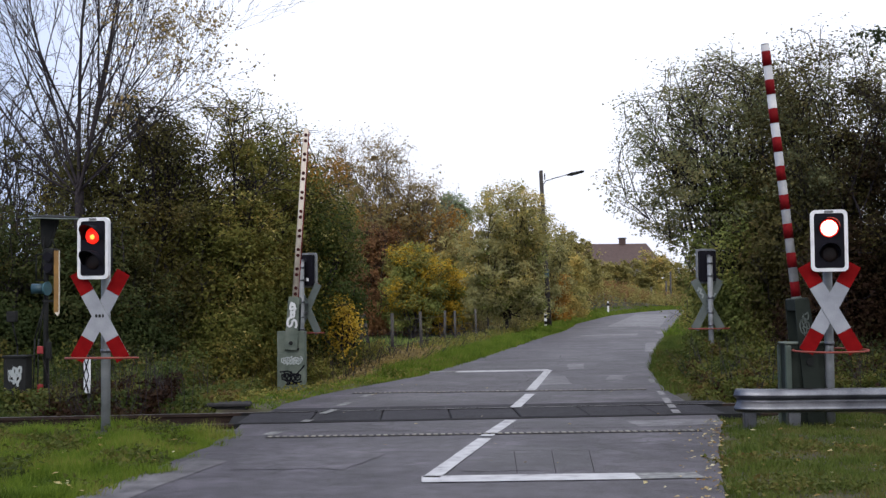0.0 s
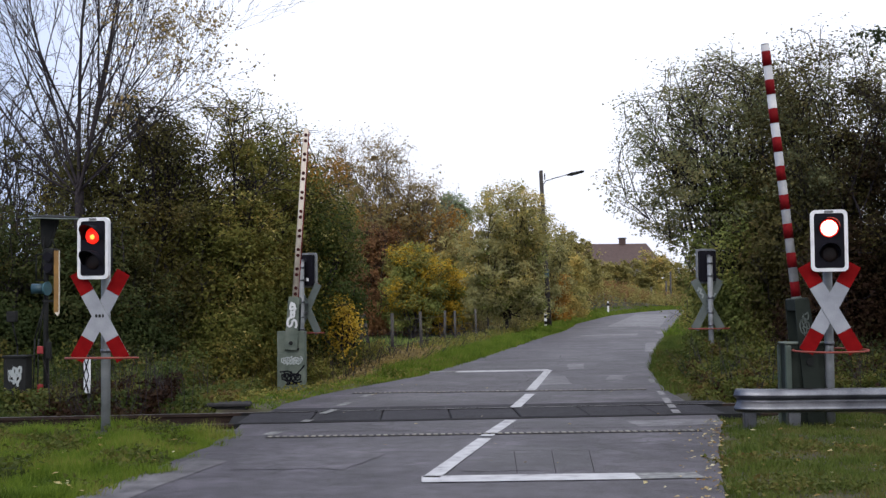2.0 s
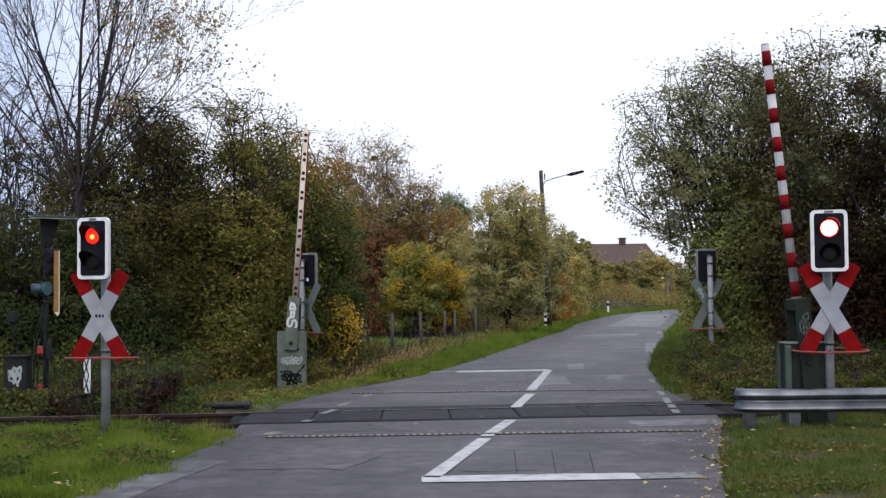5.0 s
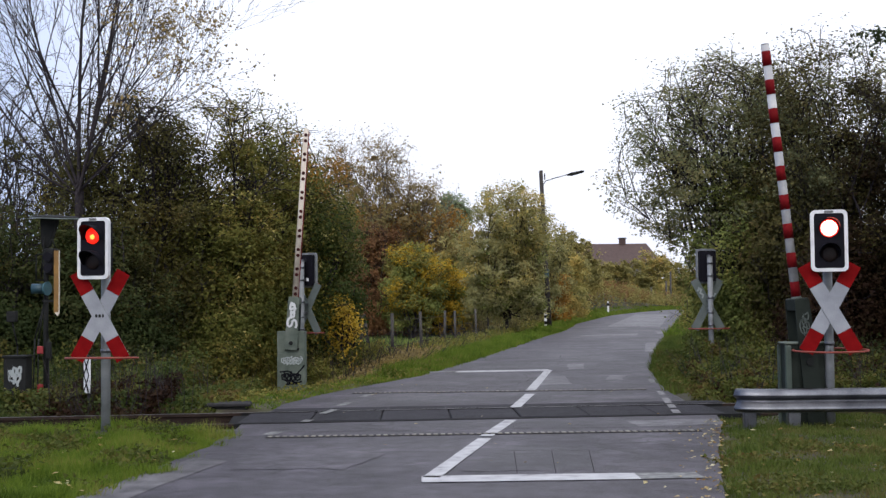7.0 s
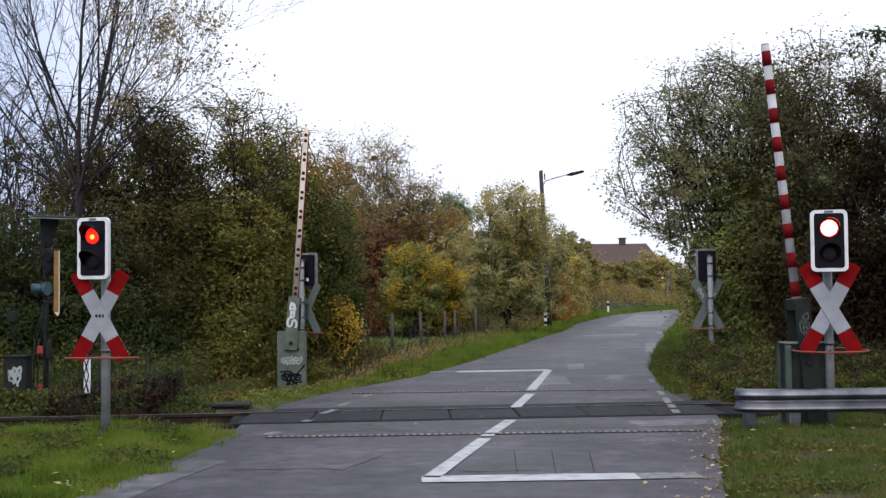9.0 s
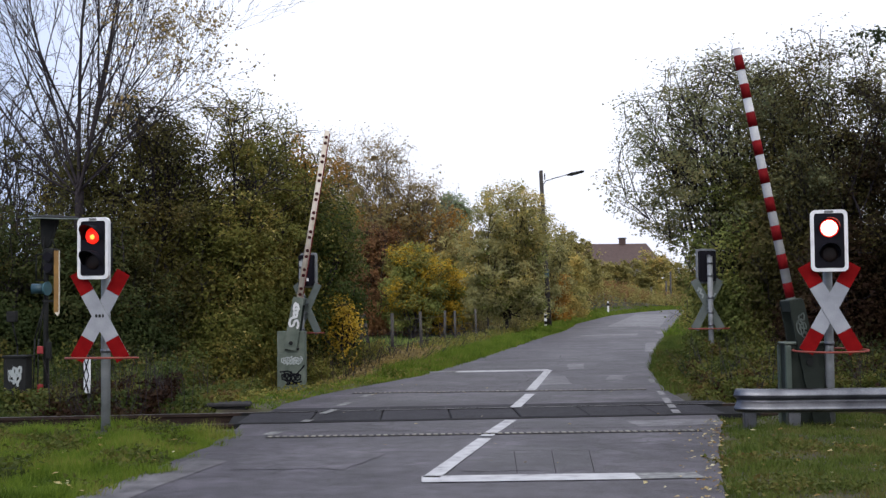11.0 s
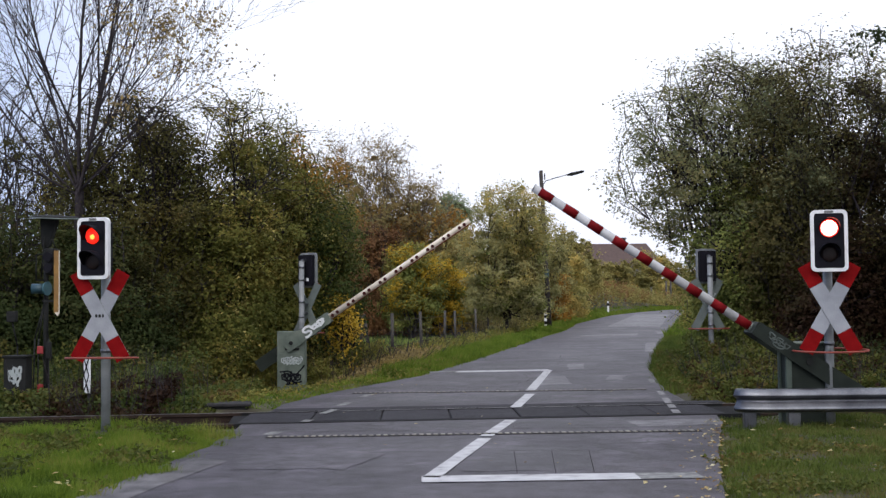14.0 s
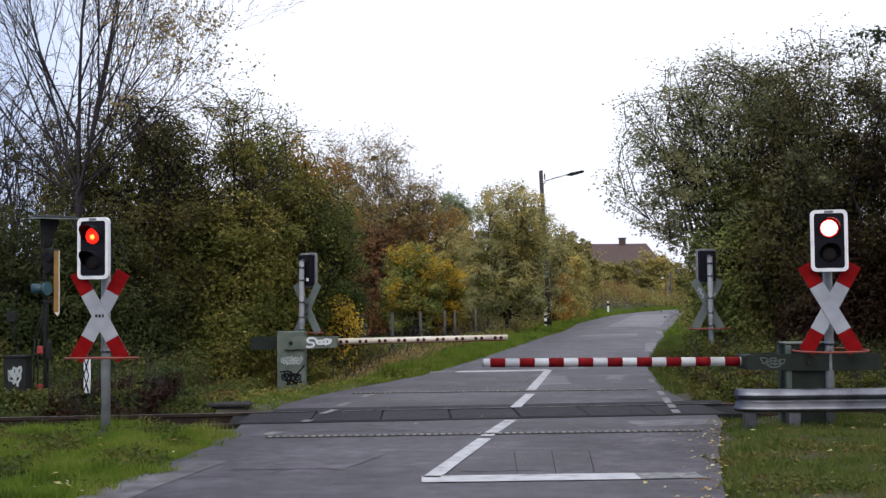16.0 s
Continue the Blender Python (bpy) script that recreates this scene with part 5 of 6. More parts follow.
thicket("bramble_thicket", "dark green bramble bank beside the track", 22000, field(4.2, 12, 17.8, 23.5, lambda x, y: 0.2 + (0.08 if x < 6.4 else 0.19) * max(0, y - 18.2), lambda x, y: behind_track(x, y) and x > road_right(y) + 0.5), 0.062, L_DEEP, 70)
# same shade-darkened red-brown as the shrubs above
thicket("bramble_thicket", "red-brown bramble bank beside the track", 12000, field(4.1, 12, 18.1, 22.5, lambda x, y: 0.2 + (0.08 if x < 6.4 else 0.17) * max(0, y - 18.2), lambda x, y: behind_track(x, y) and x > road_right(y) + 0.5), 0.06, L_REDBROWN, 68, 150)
thicket("brush", "olive brush along the road beyond the willow", 20000, field(8.5, 28, 44, 112, lambda x, y: 1.6, lambda x, y: 0.5 < x - road_right(y) < 5), 0.11, L_OLIVE, 72)
thicket("brush", "olive brush below the willows along the road", 30000, field(4.5, 13, 22.5, 45, lambda x, y: 0.9, lambda x, y: 1.3 < x - road_right(y) < 4.5 and not (y < 26 and x < 6.1)), 0.075, L_OLIVE, 69, 200)


def grass(name, label, tufts, blades, where, tall, mat, seed, wide=0.006):
    rng = np.random.default_rng(seed)
    roots = []
    while len(roots) < tufts:
        x, y, k = where(rng)
        roots.append((x, y, ground_z(x, y) - 0.01, k))
    roots = np.repeat(np.array(roots), blades, 0)
    n = len(roots)
    p = roots[:, :3].copy()
    p[:, :2] += rng.normal(0, 0.035, (n, 2))
    d = rng.normal(0, 0.45, (n, 3))
    d[:, 2] = 1
    d /= np.linalg.norm(d, axis=1, keepdims=True)
    hgt = (tall * roots[:, 3] * rng.uniform(0.4, 1.25, n))[:, None]
    s = np.cross(d, rng.normal(size=(n, 3)))
    s = s / (np.linalg.norm(s, axis=1, keepdims=True) + 1e-9) * wide * rng.uniform(0.7, 1.4, (n, 1))
    v = np.stack((p - s, p + s, p + d * hgt + rng.normal(0, 0.015, (n, 3))), 1).reshape(-1, 3)
    t = np.arange(3 * n).reshape(-1, 3)
    return tagged(new(name, fast_mesh(name, v, None, t, mat)), label, "grass", kind="stuff")


def tuftiness(x, y, s):
    return max(0.35, 0.8 + 0.9 * noise.noise(Vector((x * 1.7, y * 1.7, s))))


def near_left(x, y):
    if abs(x + 4.0 - 0.28 * (14.2 - y)) < 0.14 and 13.3 < y < 14.4:
        return False
    if (INTO_TRACK @ Vector((x, y, 0))).y > -1.0 - 1.0 * max(0.0, min(1.0, (x + 3.7) / 1.2)):
        return False
    return x < road_left(y) + 0.06 + 0.3 * noise.noise(Vector((x * 3, y * 3, 2))) and (INTO_TRACK @ Vector((x, y, 0))).y < -1.0


def near_right(x, y):
    return x > road_right(y) + 0.0 + 0.3 * noise.noise(Vector((x * 3, y * 3, 2))) and (INTO_TRACK @ Vector((x, y, 0))).y < -1.15


grass("verge_grass", "rough green verge grass beside the track", 15000, 9, field(-8, -2.2, 8.8, 15.3, lambda x, y: tuftiness(x, y, 1) * (1.25 if y > 13.5 else 1), near_left), 0.13, GRASS, 81, 0.007)
grass("verge_grass", "short mown grass with fallen leaves by the guardrail", 12000, 7, field(2.1, 7.5, 8.8, 15.3, lambda x, y: tuftiness(x, y, 2), near_right), 0.075, DRYGRASS, 82, 0.007)
grass("verge_grass", "bright green grass verge along the road", 13000, 6, field(-4.5, 6, 17.6, 64, lambda x, y: tuftiness(x, y, 3) * (0.25 if y < 22 else 0.4 if y < 24.2 else 1), lambda x, y: -0.03 < road_left(y) - x < 1.5 + 0.3 * noise.noise(Vector((x, y, 0))) and not (-3.5 < x < -2.35 and 20.5 < y < 24.1)), 0.2, GRASS, 83, 0.013)
grass("verge_grass", "green grass verge below the willow", 9000, 7, field(3.6, 11, 19.5, 50, lambda x, y: tuftiness(x, y, 4), lambda x, y: 0.0 < x - road_right(y) < 1.5), 0.16, DRYGRASS, 84, 0.013)
grass("meadow_grass", "pale green meadow behind the fence", 9000, 5, field(-12, 5, 31, 70, lambda x, y: tuftiness(x, y, 5), lambda x, y: 2.4 < road_left(y) - x < 14), 0.22, MEADOW, 85, 0.022)
grass("verge_grass", "green grass along the road beyond the willow", 6000, 6, field(6, 26, 45, 110, lambda x, y: tuftiness(x, y, 7), lambda x, y: 0 < x - road_right(y) < 3), 0.3, GRASS, 90, 0.035)
grass("bank_grass", "green grass bank at the far end of the road", 9000, 6, field(3, 40, 62, 160, lambda x, y: tuftiness(x, y, 6), lambda x, y: 0 < road_left(y) - x < 2.6), 0.25, GRASS, 86, 0.03)


thicket("verge_weeds", "low broad-leaved weeds in the verge grass", 9000, field(-8, -2.3, 9, 15.2, lambda x, y: 0.15, lambda x, y: near_left(x, y) and noise.noise(Vector((x * 1.1, y * 1.1, 4))) > 0.08), 0.045, L_BRAMBLE, 87)
thicket("verge_weeds", "brown and olive weeds in the verge", 4000, field(-4, 0.5, 17.7, 30, lambda x, y: 0.16, lambda x, y: 0.1 < road_left(y) - x < 1.5 and not (-3.4 < x < -2.45 and 22.3 < y < 24.1)), 0.045, L_OLIVE, 89)
thicket("verge_weeds", "low weeds and litter along the road's edge", 5000, field(2.2, 7, 9, 15, lambda x, y: 0.07, lambda x, y: near_right(x, y) and noise.noise(Vector((x * 1.3, y * 1.3, 6))) > 0.1 and y < 12.6), 0.04, L_BRAMBLE, 88)
thicket("verge_weeds", "mixed low weeds in the verge below the willow", 7000, field(3.8, 7.5, 19.6, 32, lambda x, y: 0.2, lambda x, y: 0.15 < x - road_right(y) < 1.6), 0.055, L_BRAMBLE, 95)
thicket("verge_weeds", "low weeds and bramble at the end of the crossing panels", 3500, field(3.7, 5.6, 17.6, 19.2, lambda x, y: 0.16, lambda x, y: x > road_right(y) + 0.25 and (INTO_TRACK @ Vector((x, y, 0))).y > 1.3), 0.055, L_BRAMBLE, 96)


def fallen(name, label, n, where, size, seed):
    rng = np.random.default_rng(seed)
    at = []
    for _ in range(n):
        x, y, z = where(rng)
        at.append((x, y, z))
    at = np.array(at)
    a = rng.uniform(0, 6.283, n)
    l = size * rng.uniform(0.5, 1.3, n)
    d = np.stack((np.cos(a), np.sin(a), rng.normal(0, 0.15, n)), 1) * l[:, None]
    s = np.stack((-np.sin(a), np.cos(a), rng.normal(0, 0.15, n)), 1) * (l * 0.38)[:, None]
    lift = np.array([0, 0, 0.012])
    v = np.stack((at - d * 0.5, at + s + lift, at + d * 0.5 + lift * 0.6, at - s + lift * 0.4), 1).reshape(-1, 3)
    tagged(new(name, fast_mesh(name, v, np.arange(4 * n).reshape(-1, 4), None, LITTER)), label, "fallen leaves", kind="stuff")


fallen("fallen_leaves", "yellow and pale leaves along the road's edge", 150, lambda r: (lambda y: (road_right(y) + 0.05 - abs(r.normal(0, 0.2)), y, 0.008))(r.uniform(9.0, 15)), 0.045, 91)
fallen("fallen_leaves", "yellow and brown leaves scattered in the grass", 150, field(2.6, 6.5, 9, 14.5, lambda x, y: ground_z(x, y) + 0.05, near_right), 0.055, 92)
fallen("fallen_leaves", "pale leaves scattered in the grass", 60, field(-7, -2.6, 9, 14.5, lambda x, y: ground_z(x, y) + 0.08, near_left), 0.07, 93)
fallen("fallen_leaves", "few pale leaves lying on the asphalt", 26, lambda r: (r.uniform(-2.5, 3.2), r.uniform(9.3, 22), 0.012), 0.045, 94)

# ---- road surface: repairs, painted damp sheen and cracks ----
patch("repair", [(-1.95, 14.05), (2.9, 14.25), (3.3, 15.2), (-2.2, 14.7)], PATCH, 0.003)
patch("repair", [(-1.75, 17.75), (3.5, 18.3), (3.6, 19.6), (-1.5, 19.3)], PATCH, 0.003)
patch("repair", [(0.15, 10.7), (1.3, 10.75), (1.5, 12.6), (0.65, 12.6)], PATCH, 0.003)
patch("repair", [(-0.2, 26.4), (2.2, 26.6), (2.6, 29), (0.6, 28.6)], PATCH, 0.003)
for pts in ([(2.65, 26.1), (3.0, 26.1), (3.25, 28.3), (2.85, 28.3)], [(1.65, 21.4), (2.25, 21.5), (2.35, 23.8), (1.9, 23.6)], [(2.97, 22.5), (3.24, 22.4), (3.55, 23.8), (3.25, 23.9)], [(5.6, 34.0), (6.0, 34.5), (7.2, 41.5), (6.7, 40.5)], [(5.5, 48.6), (7.8, 49.2), (8.3, 52.2), (5.6, 50.2)], [(9.0, 51.2), (9.5, 51.2), (10.0, 54.2), (9.5, 54.6)], [(8.6, 64), (11.0, 62), (15.6, 84), (13.4, 85)], [(2.3, 14.3), (3.3, 14.5), (3.4, 15.1), (2.2, 14.95)]):
    patch("damp_sheen_patch", pts, SHEEN, 0.004, "pale worn patch, damp sheen painted in its colour")


patch("gravel_shoulder", [(-2.95, 9.0), (-2.5, 9.1), (-2.05, 11.6), (-2.42, 11.9)], SHOULDER, 0.004, "pale gritty shoulder of the road")


def crack(x, y, dx, dy, steps, seed, width=0.006):
    rng = np.random.default_rng(seed)
    bm = bmesh.new()
    p = Vector((x, y, 0))
    d = Vector((dx, dy, 0))
    last = None
    for k in range(steps):
        n = Vector((-d.y, d.x, 0)).normalized() * width * rng.uniform(0.3, 1.0)
        z = Vector((0, 0, road_z(p.y) + 0.0055))
        cur = (bm.verts.new(p + n + z), bm.verts.new(p - n + z))
        if last:
            bm.faces.new((last[0], last[1], cur[1], cur[0]))
        last = cur
        p = p + d * rng.uniform(0.6, 1.3)
        d = Matrix.Rotation(rng.normal(0, 0.2), 3, "Z") @ d
        d = d.lerp(Vector((dx, dy, 0)), 0.35)
    bmesh.ops.recalc_face_normals(bm, faces=bm.faces)
    part("crack", bm, CRACK, road)


for k, (x, y, dx, dy, n) in enumerate([(-2.2, 9.6, 0.07, 0.12, 22), (-0.8, 11.7, 0.12, 0.015, 24), (0.2, 11.75, 0.12, -0.02, 14), (0.5, 12.1, 0.14, 0.0, 14), (-1.2, 12.4, 0.12, 0.02, 12), (-0.55, 23.2, 0.08, 0.2, 14), (0.3, 26.2, 0.15, 0.1, 12), (2.6, 28, 0.05, 0.25, 20), (3.4, 31, 0.12, 0.3, 24), (0.9, 20.6, 0.05, 0.25, 14), (4.1, 26.5, 0.06, 0.24, 18), (-0.4, 9.9, 0.13, 0.02, 9), (-2.0, 12.0, 0.15, 0.01, 16), (-1.6, 10.2, 0.05, 0.12, 12), (-0.3, 12.6, 0.13, -0.01, 10), (1.2, 22.0, 0.04, 0.25, 12), (2.2, 19.0, 0.2, 0.02, 7)]):
    crack(x, y, dx, dy, n, 200 + k, 0.0022 if y < 14 else 0.006)


for seam in ([(-0.75, 12.1), (0.3, 12.13), (1.55, 12.08)], [(0.62, 10.55), (0.68, 12.05)], [(0.95, 10.5), (1.05, 12.05)], [(1.28, 10.5), (1.42, 12.05)], [(-2.0, 14.28), (0.4, 14.4), (2.9, 14.5)]):
    line("seam", seam, 0.006, CRACK, 0.0065)
patch("worn_surface", [(-1.9, 11.0), (-0.9, 10.9), (-0.6, 12.0), (-1.2, 12.4), (-2.05, 12.2)], WEARING, 0.0045, "pale worn asphalt with fine cracks")
patch("worn_surface", [(-0.3, 19.0), (1.1, 18.9), (1.2, 19.6), (-0.2, 19.6)], WEARING, 0.0045)
patch("worn_surface", [(1.5, 17.9), (3.2, 18.2), (3.2, 19.4), (1.7, 19.2)], WEARING, 0.0045)


# ---- small things along the road ----
def delineator(x, y, high, label, bands):
    ob = thing("marker_post", pose(x, y, ground_z(x, y)), label, "marker post", "roadside marker posts")
    bm = bmesh.new()
    prism(bm, [(-0.06, -0.2), (0.06, -0.2), (0.06, high - 0.06), (-0.04, high), (-0.06, high - 0.02)], -0.05, 0.05)
    part("body", bm, WHITE, ob)
    for z0, z1 in bands:
        bm = bmesh.new()
        box(bm, -0.063, 0.063, -0.053, 0.053, z0, z1)
        part("black_band", bm, INK, ob)


delineator(5.17, 61.8, 1.06, "white marker post with dark bands beside the lamp", [(0.2, 0.36), (0.52, 0.66), (0.82, 0.95)])
delineator(11.5, 85, 0.95, "white marker post with a slanting black band", [(0.62, 0.82)])
delineator(22.25, 112, 0.8, "white marker post far along the road", [(0.45, 0.62)])

lamp = thing("street_lamp", pose(5.44, 62.5, ground_z(5.44, 62.5)), "old wooden street lamp post, slightly leaning, with thin arm", "street lamp")
bm = bmesh.new()
rod(bm, (0, 0, -0.5), (-0.35, 0, 8.1), 0.13, 0.10, seg=14)
part("pole", bm, OLDWOOD, lamp)
bm = bmesh.new()
for a, b in (((-0.3, -0.1, 7.25), (-0.12, -0.12, 7.55)), ((-0.12, -0.12, 7.55), (0.3, -0.14, 7.68)), ((0.3, -0.14, 7.68), (1.05, -0.16, 7.88))):
    rod(bm, a, b, 0.025, seg=8)
part("arm", bm, GALV, lamp)
bm = bmesh.new()
prism(bm, [(0, -0.06), (0.25, -0.1), (0.85, -0.05), (0.9, 0.02), (0.75, 0.06), (0.2, 0.06), (0, 0.02)], -0.12, 0.12, pose(1.0, -0.16, 7.86, 0, -11))
part("lantern", bm, IRON, lamp, "flat dark lantern head")
bm = bmesh.new()
rod(bm, (-0.16, -0.1, 7.6), (-0.16, -0.1, 7.95), 0.03, seg=8)
part("insulator", bm, IRON, lamp)
bm = bmesh.new()
box(bm, -0.12, 0.1, -0.2, -0.1, 2.6, 3.0, 0.01, m=pose(-0.1, 0, 0))
part("small_board", bm, BLUE, lamp)

fence = thing("fence", pose(-2.1, 31, 0), "leaning grey wooden post and wire meadow fence", "fence")
FPOSTS = [(-2.08, 31, 0.02), (-1.85, 31.2, 0.13), (-1.4, 33, 0.0), (-0.67, 37, 0.03), (0.02, 43, -0.02), (0.45, 46, 0.02), (1.35, 50, 0.03), (2.0, 55, 0.0)]
for x, y, lean in FPOSTS:
    bm = bmesh.new()
    g = ground_z(x, y)
    rod(bm, (x + 2.1, y - 31, g - 0.3), (x + 2.1 - lean * 1.5, y - 31, g + 1.3), 0.05, 0.042, seg=8)
    part("post", bm, FENCEWOOD, fence)
for zz in (0.4, 0.75, 1.1):
    for (ax, ay, _), (bx, by, _) in zip(FPOSTS[2:], FPOSTS[3:]):
        bm = bmesh.new()
        rod(bm, (ax + 2.1, ay - 31, ground_z(ax, ay) + zz), (bx + 2.1, by - 31, ground_z(bx, by) + zz), 0.006, seg=4)
        part("wire", bm, RUST, fence)

# trackside things on the left
sig = thing("railway_signal", pose(-5.885, 18.0, 0), "dark iron trackside signal with flat hood and yellow board edge", "railway signal")
bm = bmesh.new()
rod(bm, (0, 0, -0.5), (0, 0, 2.76), 0.036, seg=12)
part("post", bm, IRON, sig)
bm = bmesh.new()
hood_at = pose(0.13, 0, 2.80, 5, 3)
bmesh.ops.create_cone(bm, cap_ends=True, segments=40, radius1=0.355, radius2=0.3, depth=0.03, matrix=hood_at)
hood_plate = part("hood_plate", bm, IRON, sig, "flat round hood plate")
bm = bmesh.new()
ring(bm, 0.355, 0.009, hood_at @ pose(0, 0, -0.015), 48, 6)
part("rim", bm, BACKGREY, hood_plate, "pale worn rim")
bm = bmesh.new()
prism(bm, [(-0.05, 2.35), (0.05, 2.35), (0.17, 2.72), (0.17, 2.78), (-0.07, 2.78), (-0.07, 2.7)], -0.06, 0.06)
part("hood_bracket", bm, IRON, sig)
bm = bmesh.new()
box(bm, 0.02, 0.17, -0.16, 0.16, 1.93, 2.33, 0.03)
lantern = part("lantern", bm, IRON, sig, "dark lantern box")
bm = bmesh.new()
rod(bm, (0.095, -0.155, 2.2), (0.095, -0.23, 2.2), 0.06, 0.066, seg=18)
rod(bm, (0.095, -0.155, 2.04), (0.095, -0.23, 2.04), 0.06, 0.066, seg=18)
part("lens_hood", bm, BLACK, lantern)
bm = bmesh.new()
for a, b in (((-0.13, -0.05, 1.86), (-0.13, -0.05, 2.24)), ((-0.13, -0.05, 2.24), (-0.01, -0.05, 2.24)), ((-0.13, -0.05, 1.86), (-0.01, -0.05, 1.86)), ((-0.05, -0.07, 1.9), (0.0, -0.07, 2.5)), ((0.06, -0.1, 2.33), (0.13, -0.12, 2.46)), ((0.13, -0.12, 2.46), (0.17, -0.12, 2.34))):
    rod(bm, a, b, 0.011, seg=6)
part("bracket", bm, IRON, sig)
bm = bmesh.new()
box(bm, 0.175, 0.25, -0.2, -0.17, 1.38, 2.29, 0.006)
board = part("board", bm, YELLOW, sig, "narrow brownish yellow board")
bm = bmesh.new()
box(bm, 0.25, 0.257, -0.206, -0.165, 1.42, 2.29, 0.002)
part("board_edge", bm, CREAM, board, "cream edge strip")
bm = bmesh.new()
prism(bm, [(0.19, 1.38), (0.26, 1.42), (0.255, 1.37), (0.23, 1.33)], -0.2, -0.17)
part("board_tip", bm, CREAM, board)
for zz in (1.55, 2.1):
    bm = bmesh.new()
    box(bm, 0.0, 0.2, -0.17, -0.15, zz - 0.015, zz + 0.015, 0.003)
    part("board_arm", bm, IRON, sig)
bm = bmesh.new()
rod(bm, (-0.17, -0.1, 1.735), (0.03, -0.1, 1.735), 0.075, seg=18)
blue_lamp = part("blue_lamp", bm, BLUE, sig, "dark blue lamp drum")
bm = bmesh.new()
rod(bm, (0.03, -0.1, 1.735), (0.06, -0.11, 1.735), 0.095, 0.105, seg=18)
part("drum_rim", bm, TEAL, blue_lamp, "teal front ring of the drum")
for zz in (0.775, 0.22):
    bm = bmesh.new()
    box(bm, -0.105, -0.015, -0.09, -0.05, zz, zz + 0.115, 0.012)
    part("red_plate", bm, SIGNALRED, sig)
bm = bmesh.new()
box(bm, 0.02, 0.09, -0.07, 0.0, 0.7, 0.95, 0.012)
part("switch_box", bm, IRON, sig)
for dx in (-0.19, -0.12, 0.06):
    bm = bmesh.new()
    rod(bm, (dx, -0.03, -0.2), (dx * 0.8, -0.03, 1.0), 0.012, seg=6)
    rod(bm, (dx * 0.8, -0.03, 1.0), (-0.02, -0.03, 1.5), 0.012, seg=6)
    part("cable_pipe", bm, IRON, sig)
bm = bmesh.new()
box(bm, -0.2, 0.28, -0.12, 0.2, -0.5, 0.02, 0.02)
part("footing", bm, IRON, sig)
bm = bmesh.new()
rod(bm, (0.21, -0.14, 0.02), (0.21, -0.14, 0.1), 0.055, 0.04, seg=12)
part("yellow_cap", bm, YELLOW, sig, "small dull yellow cap")

cab2 = thing("trackside_cabinet", pose(-6.2, 17.75, ground_z(-6.2, 17.75)), "grey trackside cabinet with a pale sprayed mark", "cabinet")
bm = bmesh.new()
box(bm, -0.18, 0.15, -0.12, 0.15, -0.1, 0.75, 0.015)
part("body", bm, IRON, cab2)
bm = bmesh.new()
box(bm, -0.2, 0.17, -0.14, 0.17, 0.75, 0.78, 0.008)
part("lid", bm, IRON, cab2)
graffiti(cab2, -0.122, [scribble(-0.09, 0.07, 0.48, 0.14, 2.5)], 0.03, PALESPRAY)
stub = thing("junction_box", pose(-6.35, 17.9, ground_z(-6.35, 17.9)), "small grey box on a thin bent pipe", "junction box")
bm = bmesh.new()
rod(bm, (0.08, 0, -0.1), (0.08, 0, 0.9), 0.012, seg=6)
rod(bm, (0.08, 0, 0.9), (0, 0, 1.28), 0.012, seg=6)
part("pipe", bm, IRON, stub)
bm = bmesh.new()
box(bm, -0.07, 0.07, -0.05, 0.05, 1.26, 1.42, 0.012)
part("box", bm, IRON, stub)

xs = thing("track_sign", pose(-5.03, 17.2, -0.37, 0, 0, -50), "narrow white track sign with black crossed lines", "sign")
bm = bmesh.new()
box(bm, -0.02, 0.02, 0.0, 0.04, 0.0, 1.15, 0.004)
part("post", bm, IRON, xs)
bm = bmesh.new()
box(bm, -0.1, 0.1, -0.02, 0.0, 0.62, 1.12, 0.004)
plate = part("plate", bm, WHITE, xs)
for k, s in enumerate(([(-0.08, 0.64), (0.08, 0.87), (-0.08, 1.1)], [(0.08, 0.64), (-0.08, 0.87), (0.08, 1.1)])):
    bm = bmesh.new()
    squiggle(bm, s, 0.026, -0.021 - 0.002 * k)
    part("black_stroke", bm, INK, plate)

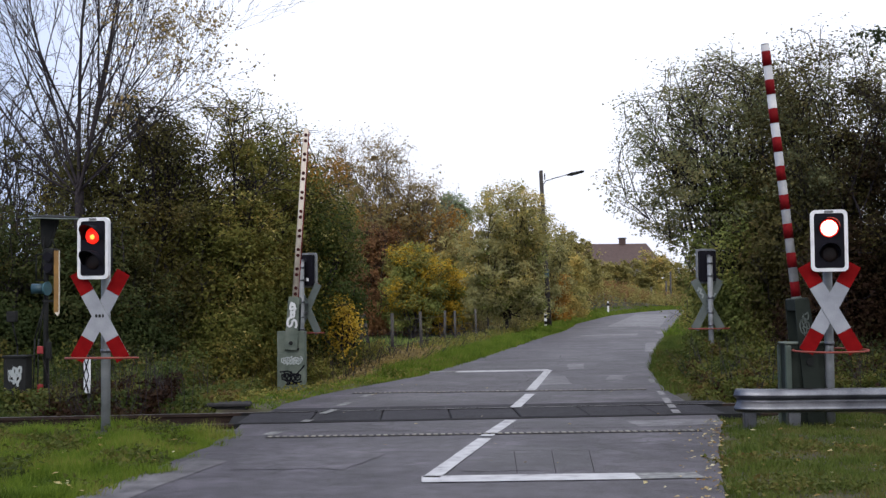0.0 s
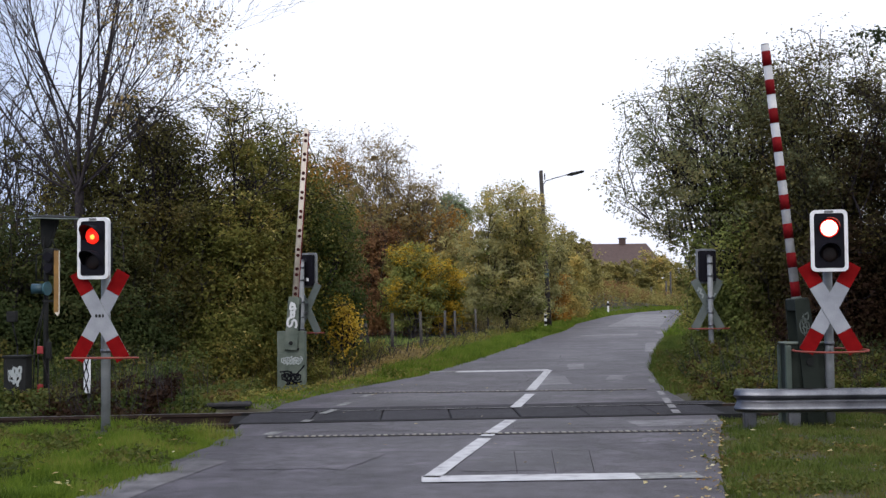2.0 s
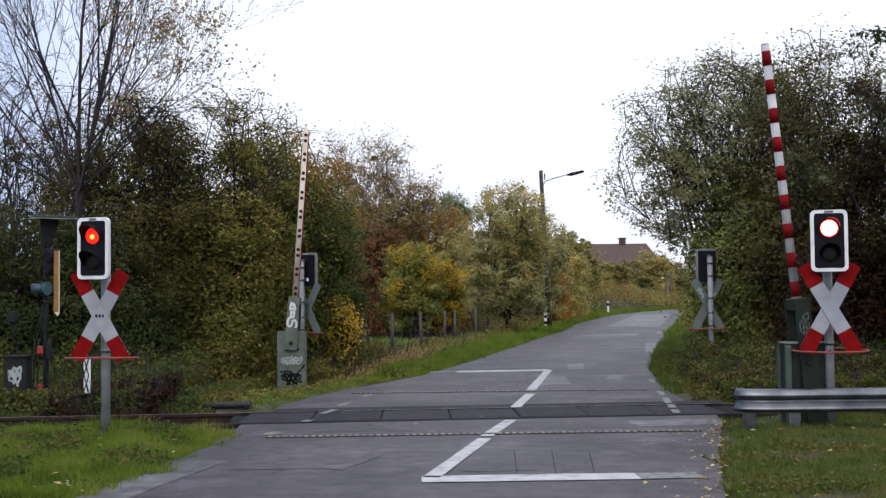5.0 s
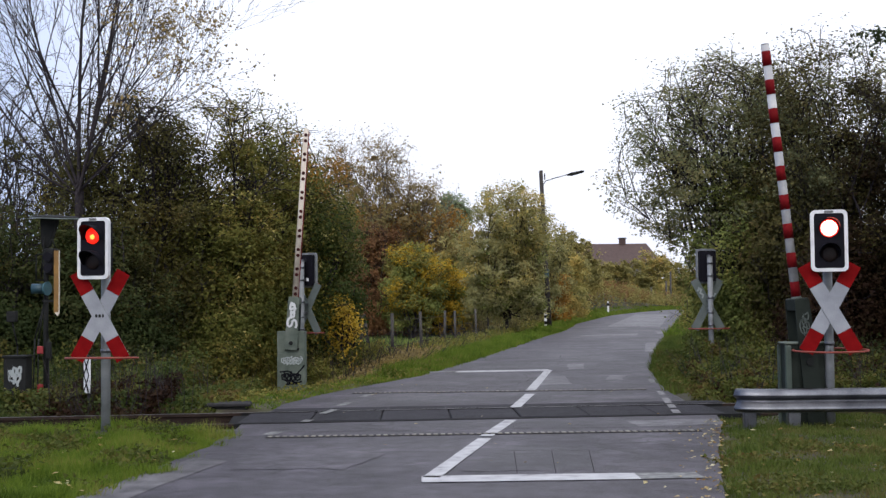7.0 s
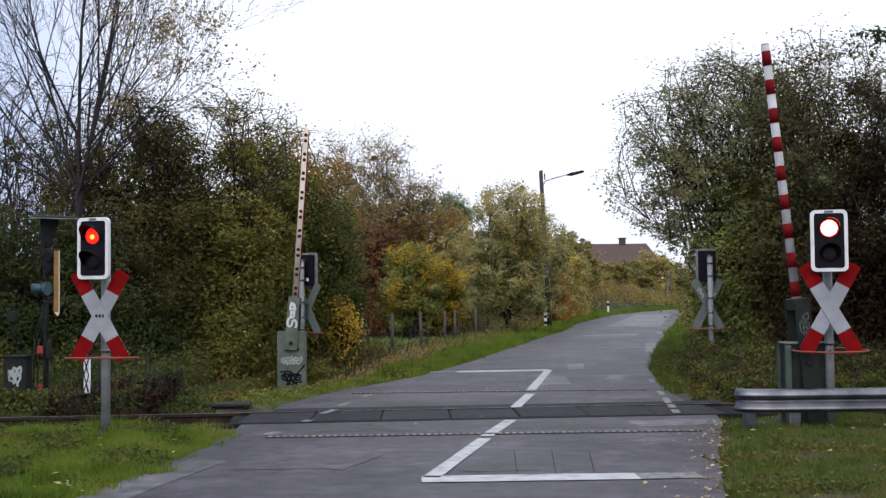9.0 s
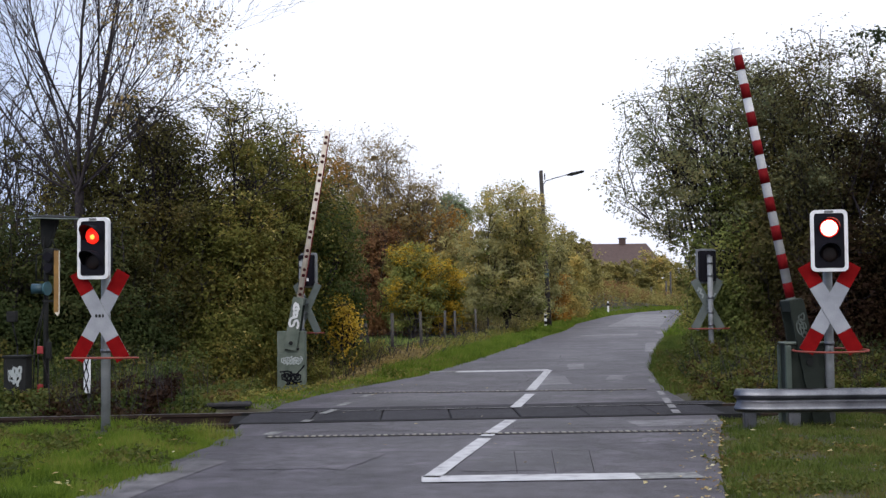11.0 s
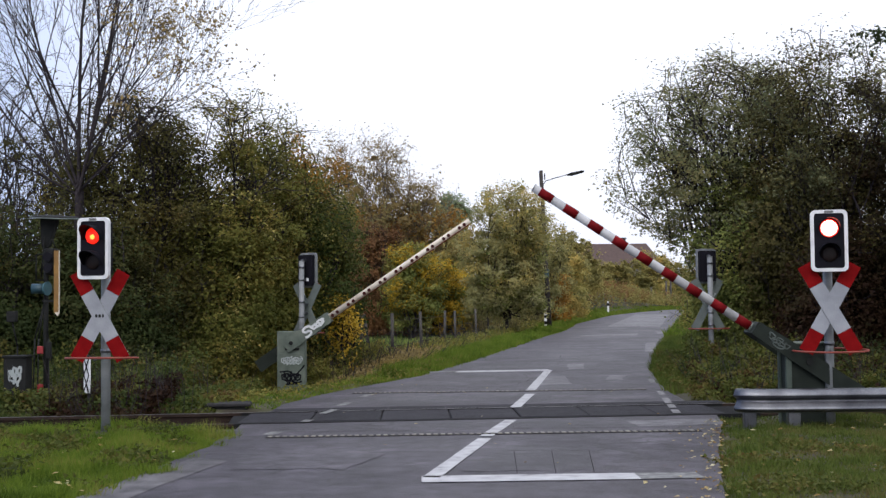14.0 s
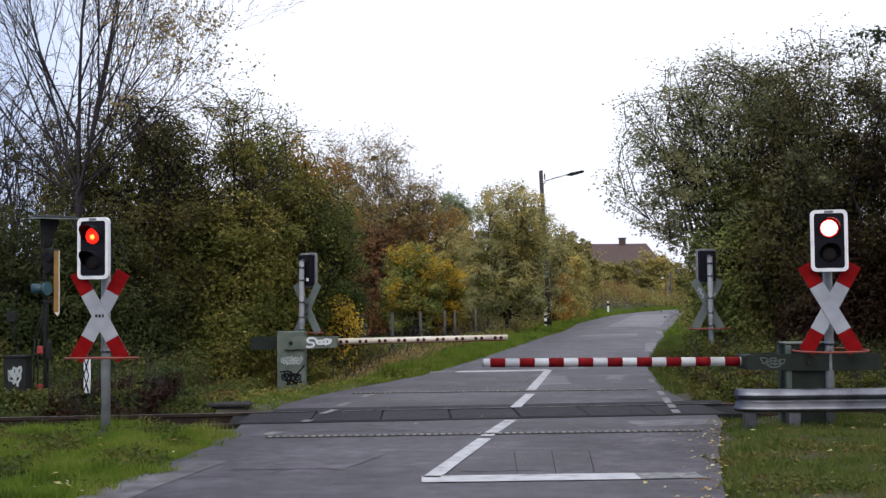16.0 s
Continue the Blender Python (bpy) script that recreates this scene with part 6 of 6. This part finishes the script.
duct = thing("cable_duct", pose(-3.15, 17.75, -0.02, 0, 0, 5.9), "low grey concrete cable duct cover by the track", "cable duct")
bm = bmesh.new()
box(bm, -0.3, 0.3, -0.2, 0.2, -0.25, 0.02, 0.02)
part("trough", bm, IRON, duct)
bm = bmesh.new()
box(bm, -0.33, 0.33, -0.23, 0.23, 0.022, 0.07, 0.015)
part("cover", bm, STRIP, duct)

# the house beyond the bend
house = thing("house", pose(24.5, 175, -0.6), "distant house with a brown tiled hipped roof", "house")
bm = bmesh.new()
box(bm, -6.6, 5.6, -4, 4, 0, 6.7, 0.02)
part("wall", bm, PLASTER, house)
bm = bmesh.new()
e = [bm.verts.new(p) for p in ((-7.2, -4.8, 6.6), (6.6, -4.8, 6.6), (6.6, 4.8, 6.6), (-7.2, 4.8, 6.6))]
r1, r2 = bm.verts.new((-6.0, 0, 10.0)), bm.verts.new((4.8, 0, 10.0))
for f in ((e[0], e[1], r2, r1), (e[1], e[2], r2), (e[2], e[3], r1, r2), (e[3], e[0], r1), (e[3], e[2], e[1], e[0])):
    bm.faces.new(f)
roof = part("roof", bm, ROOF, house, "brown tiled hipped roof")
bm = bmesh.new()
box(bm, 0.9, 1.8, -0.35, 0.35, 9.5, 10.7, 0.03)
chim = part("chimney", bm, ROOF, roof)
bm = bmesh.new()
box(bm, 0.8, 1.9, -0.45, 0.45, 10.7, 10.85, 0.02)
part("cap", bm, IRON, chim)
for wx in (-4, -1.5, 1, 3.2):
    bm = bmesh.new()
    box(bm, wx - 0.5, wx + 0.5, -4.06, -4.0, 3.4, 4.8, 0.01)
    win = part("window", bm, WHITE, house)
    bm = bmesh.new()
    box(bm, wx - 0.42, wx + 0.42, -4.08, -4.06, 3.48, 4.72)
    part("pane", bm, DARKLENS, win)

for x, y, hgt in ((22.9, 125, 2.9), (23.45, 125.5, 3.9), (21.2, 124, 2.3)):
    ob = thing("pale_pole", pose(x, y, ground_z(x, y)), "thin pale pole at the road's far bend", "pole", "pale poles at the bend")
    bm = bmesh.new()
    rod(bm, (0, 0, -0.3), (0.02, 0, hgt), 0.12, 0.1, seg=8)
    part("shaft", bm, FENCEWOOD, ob)


motions()
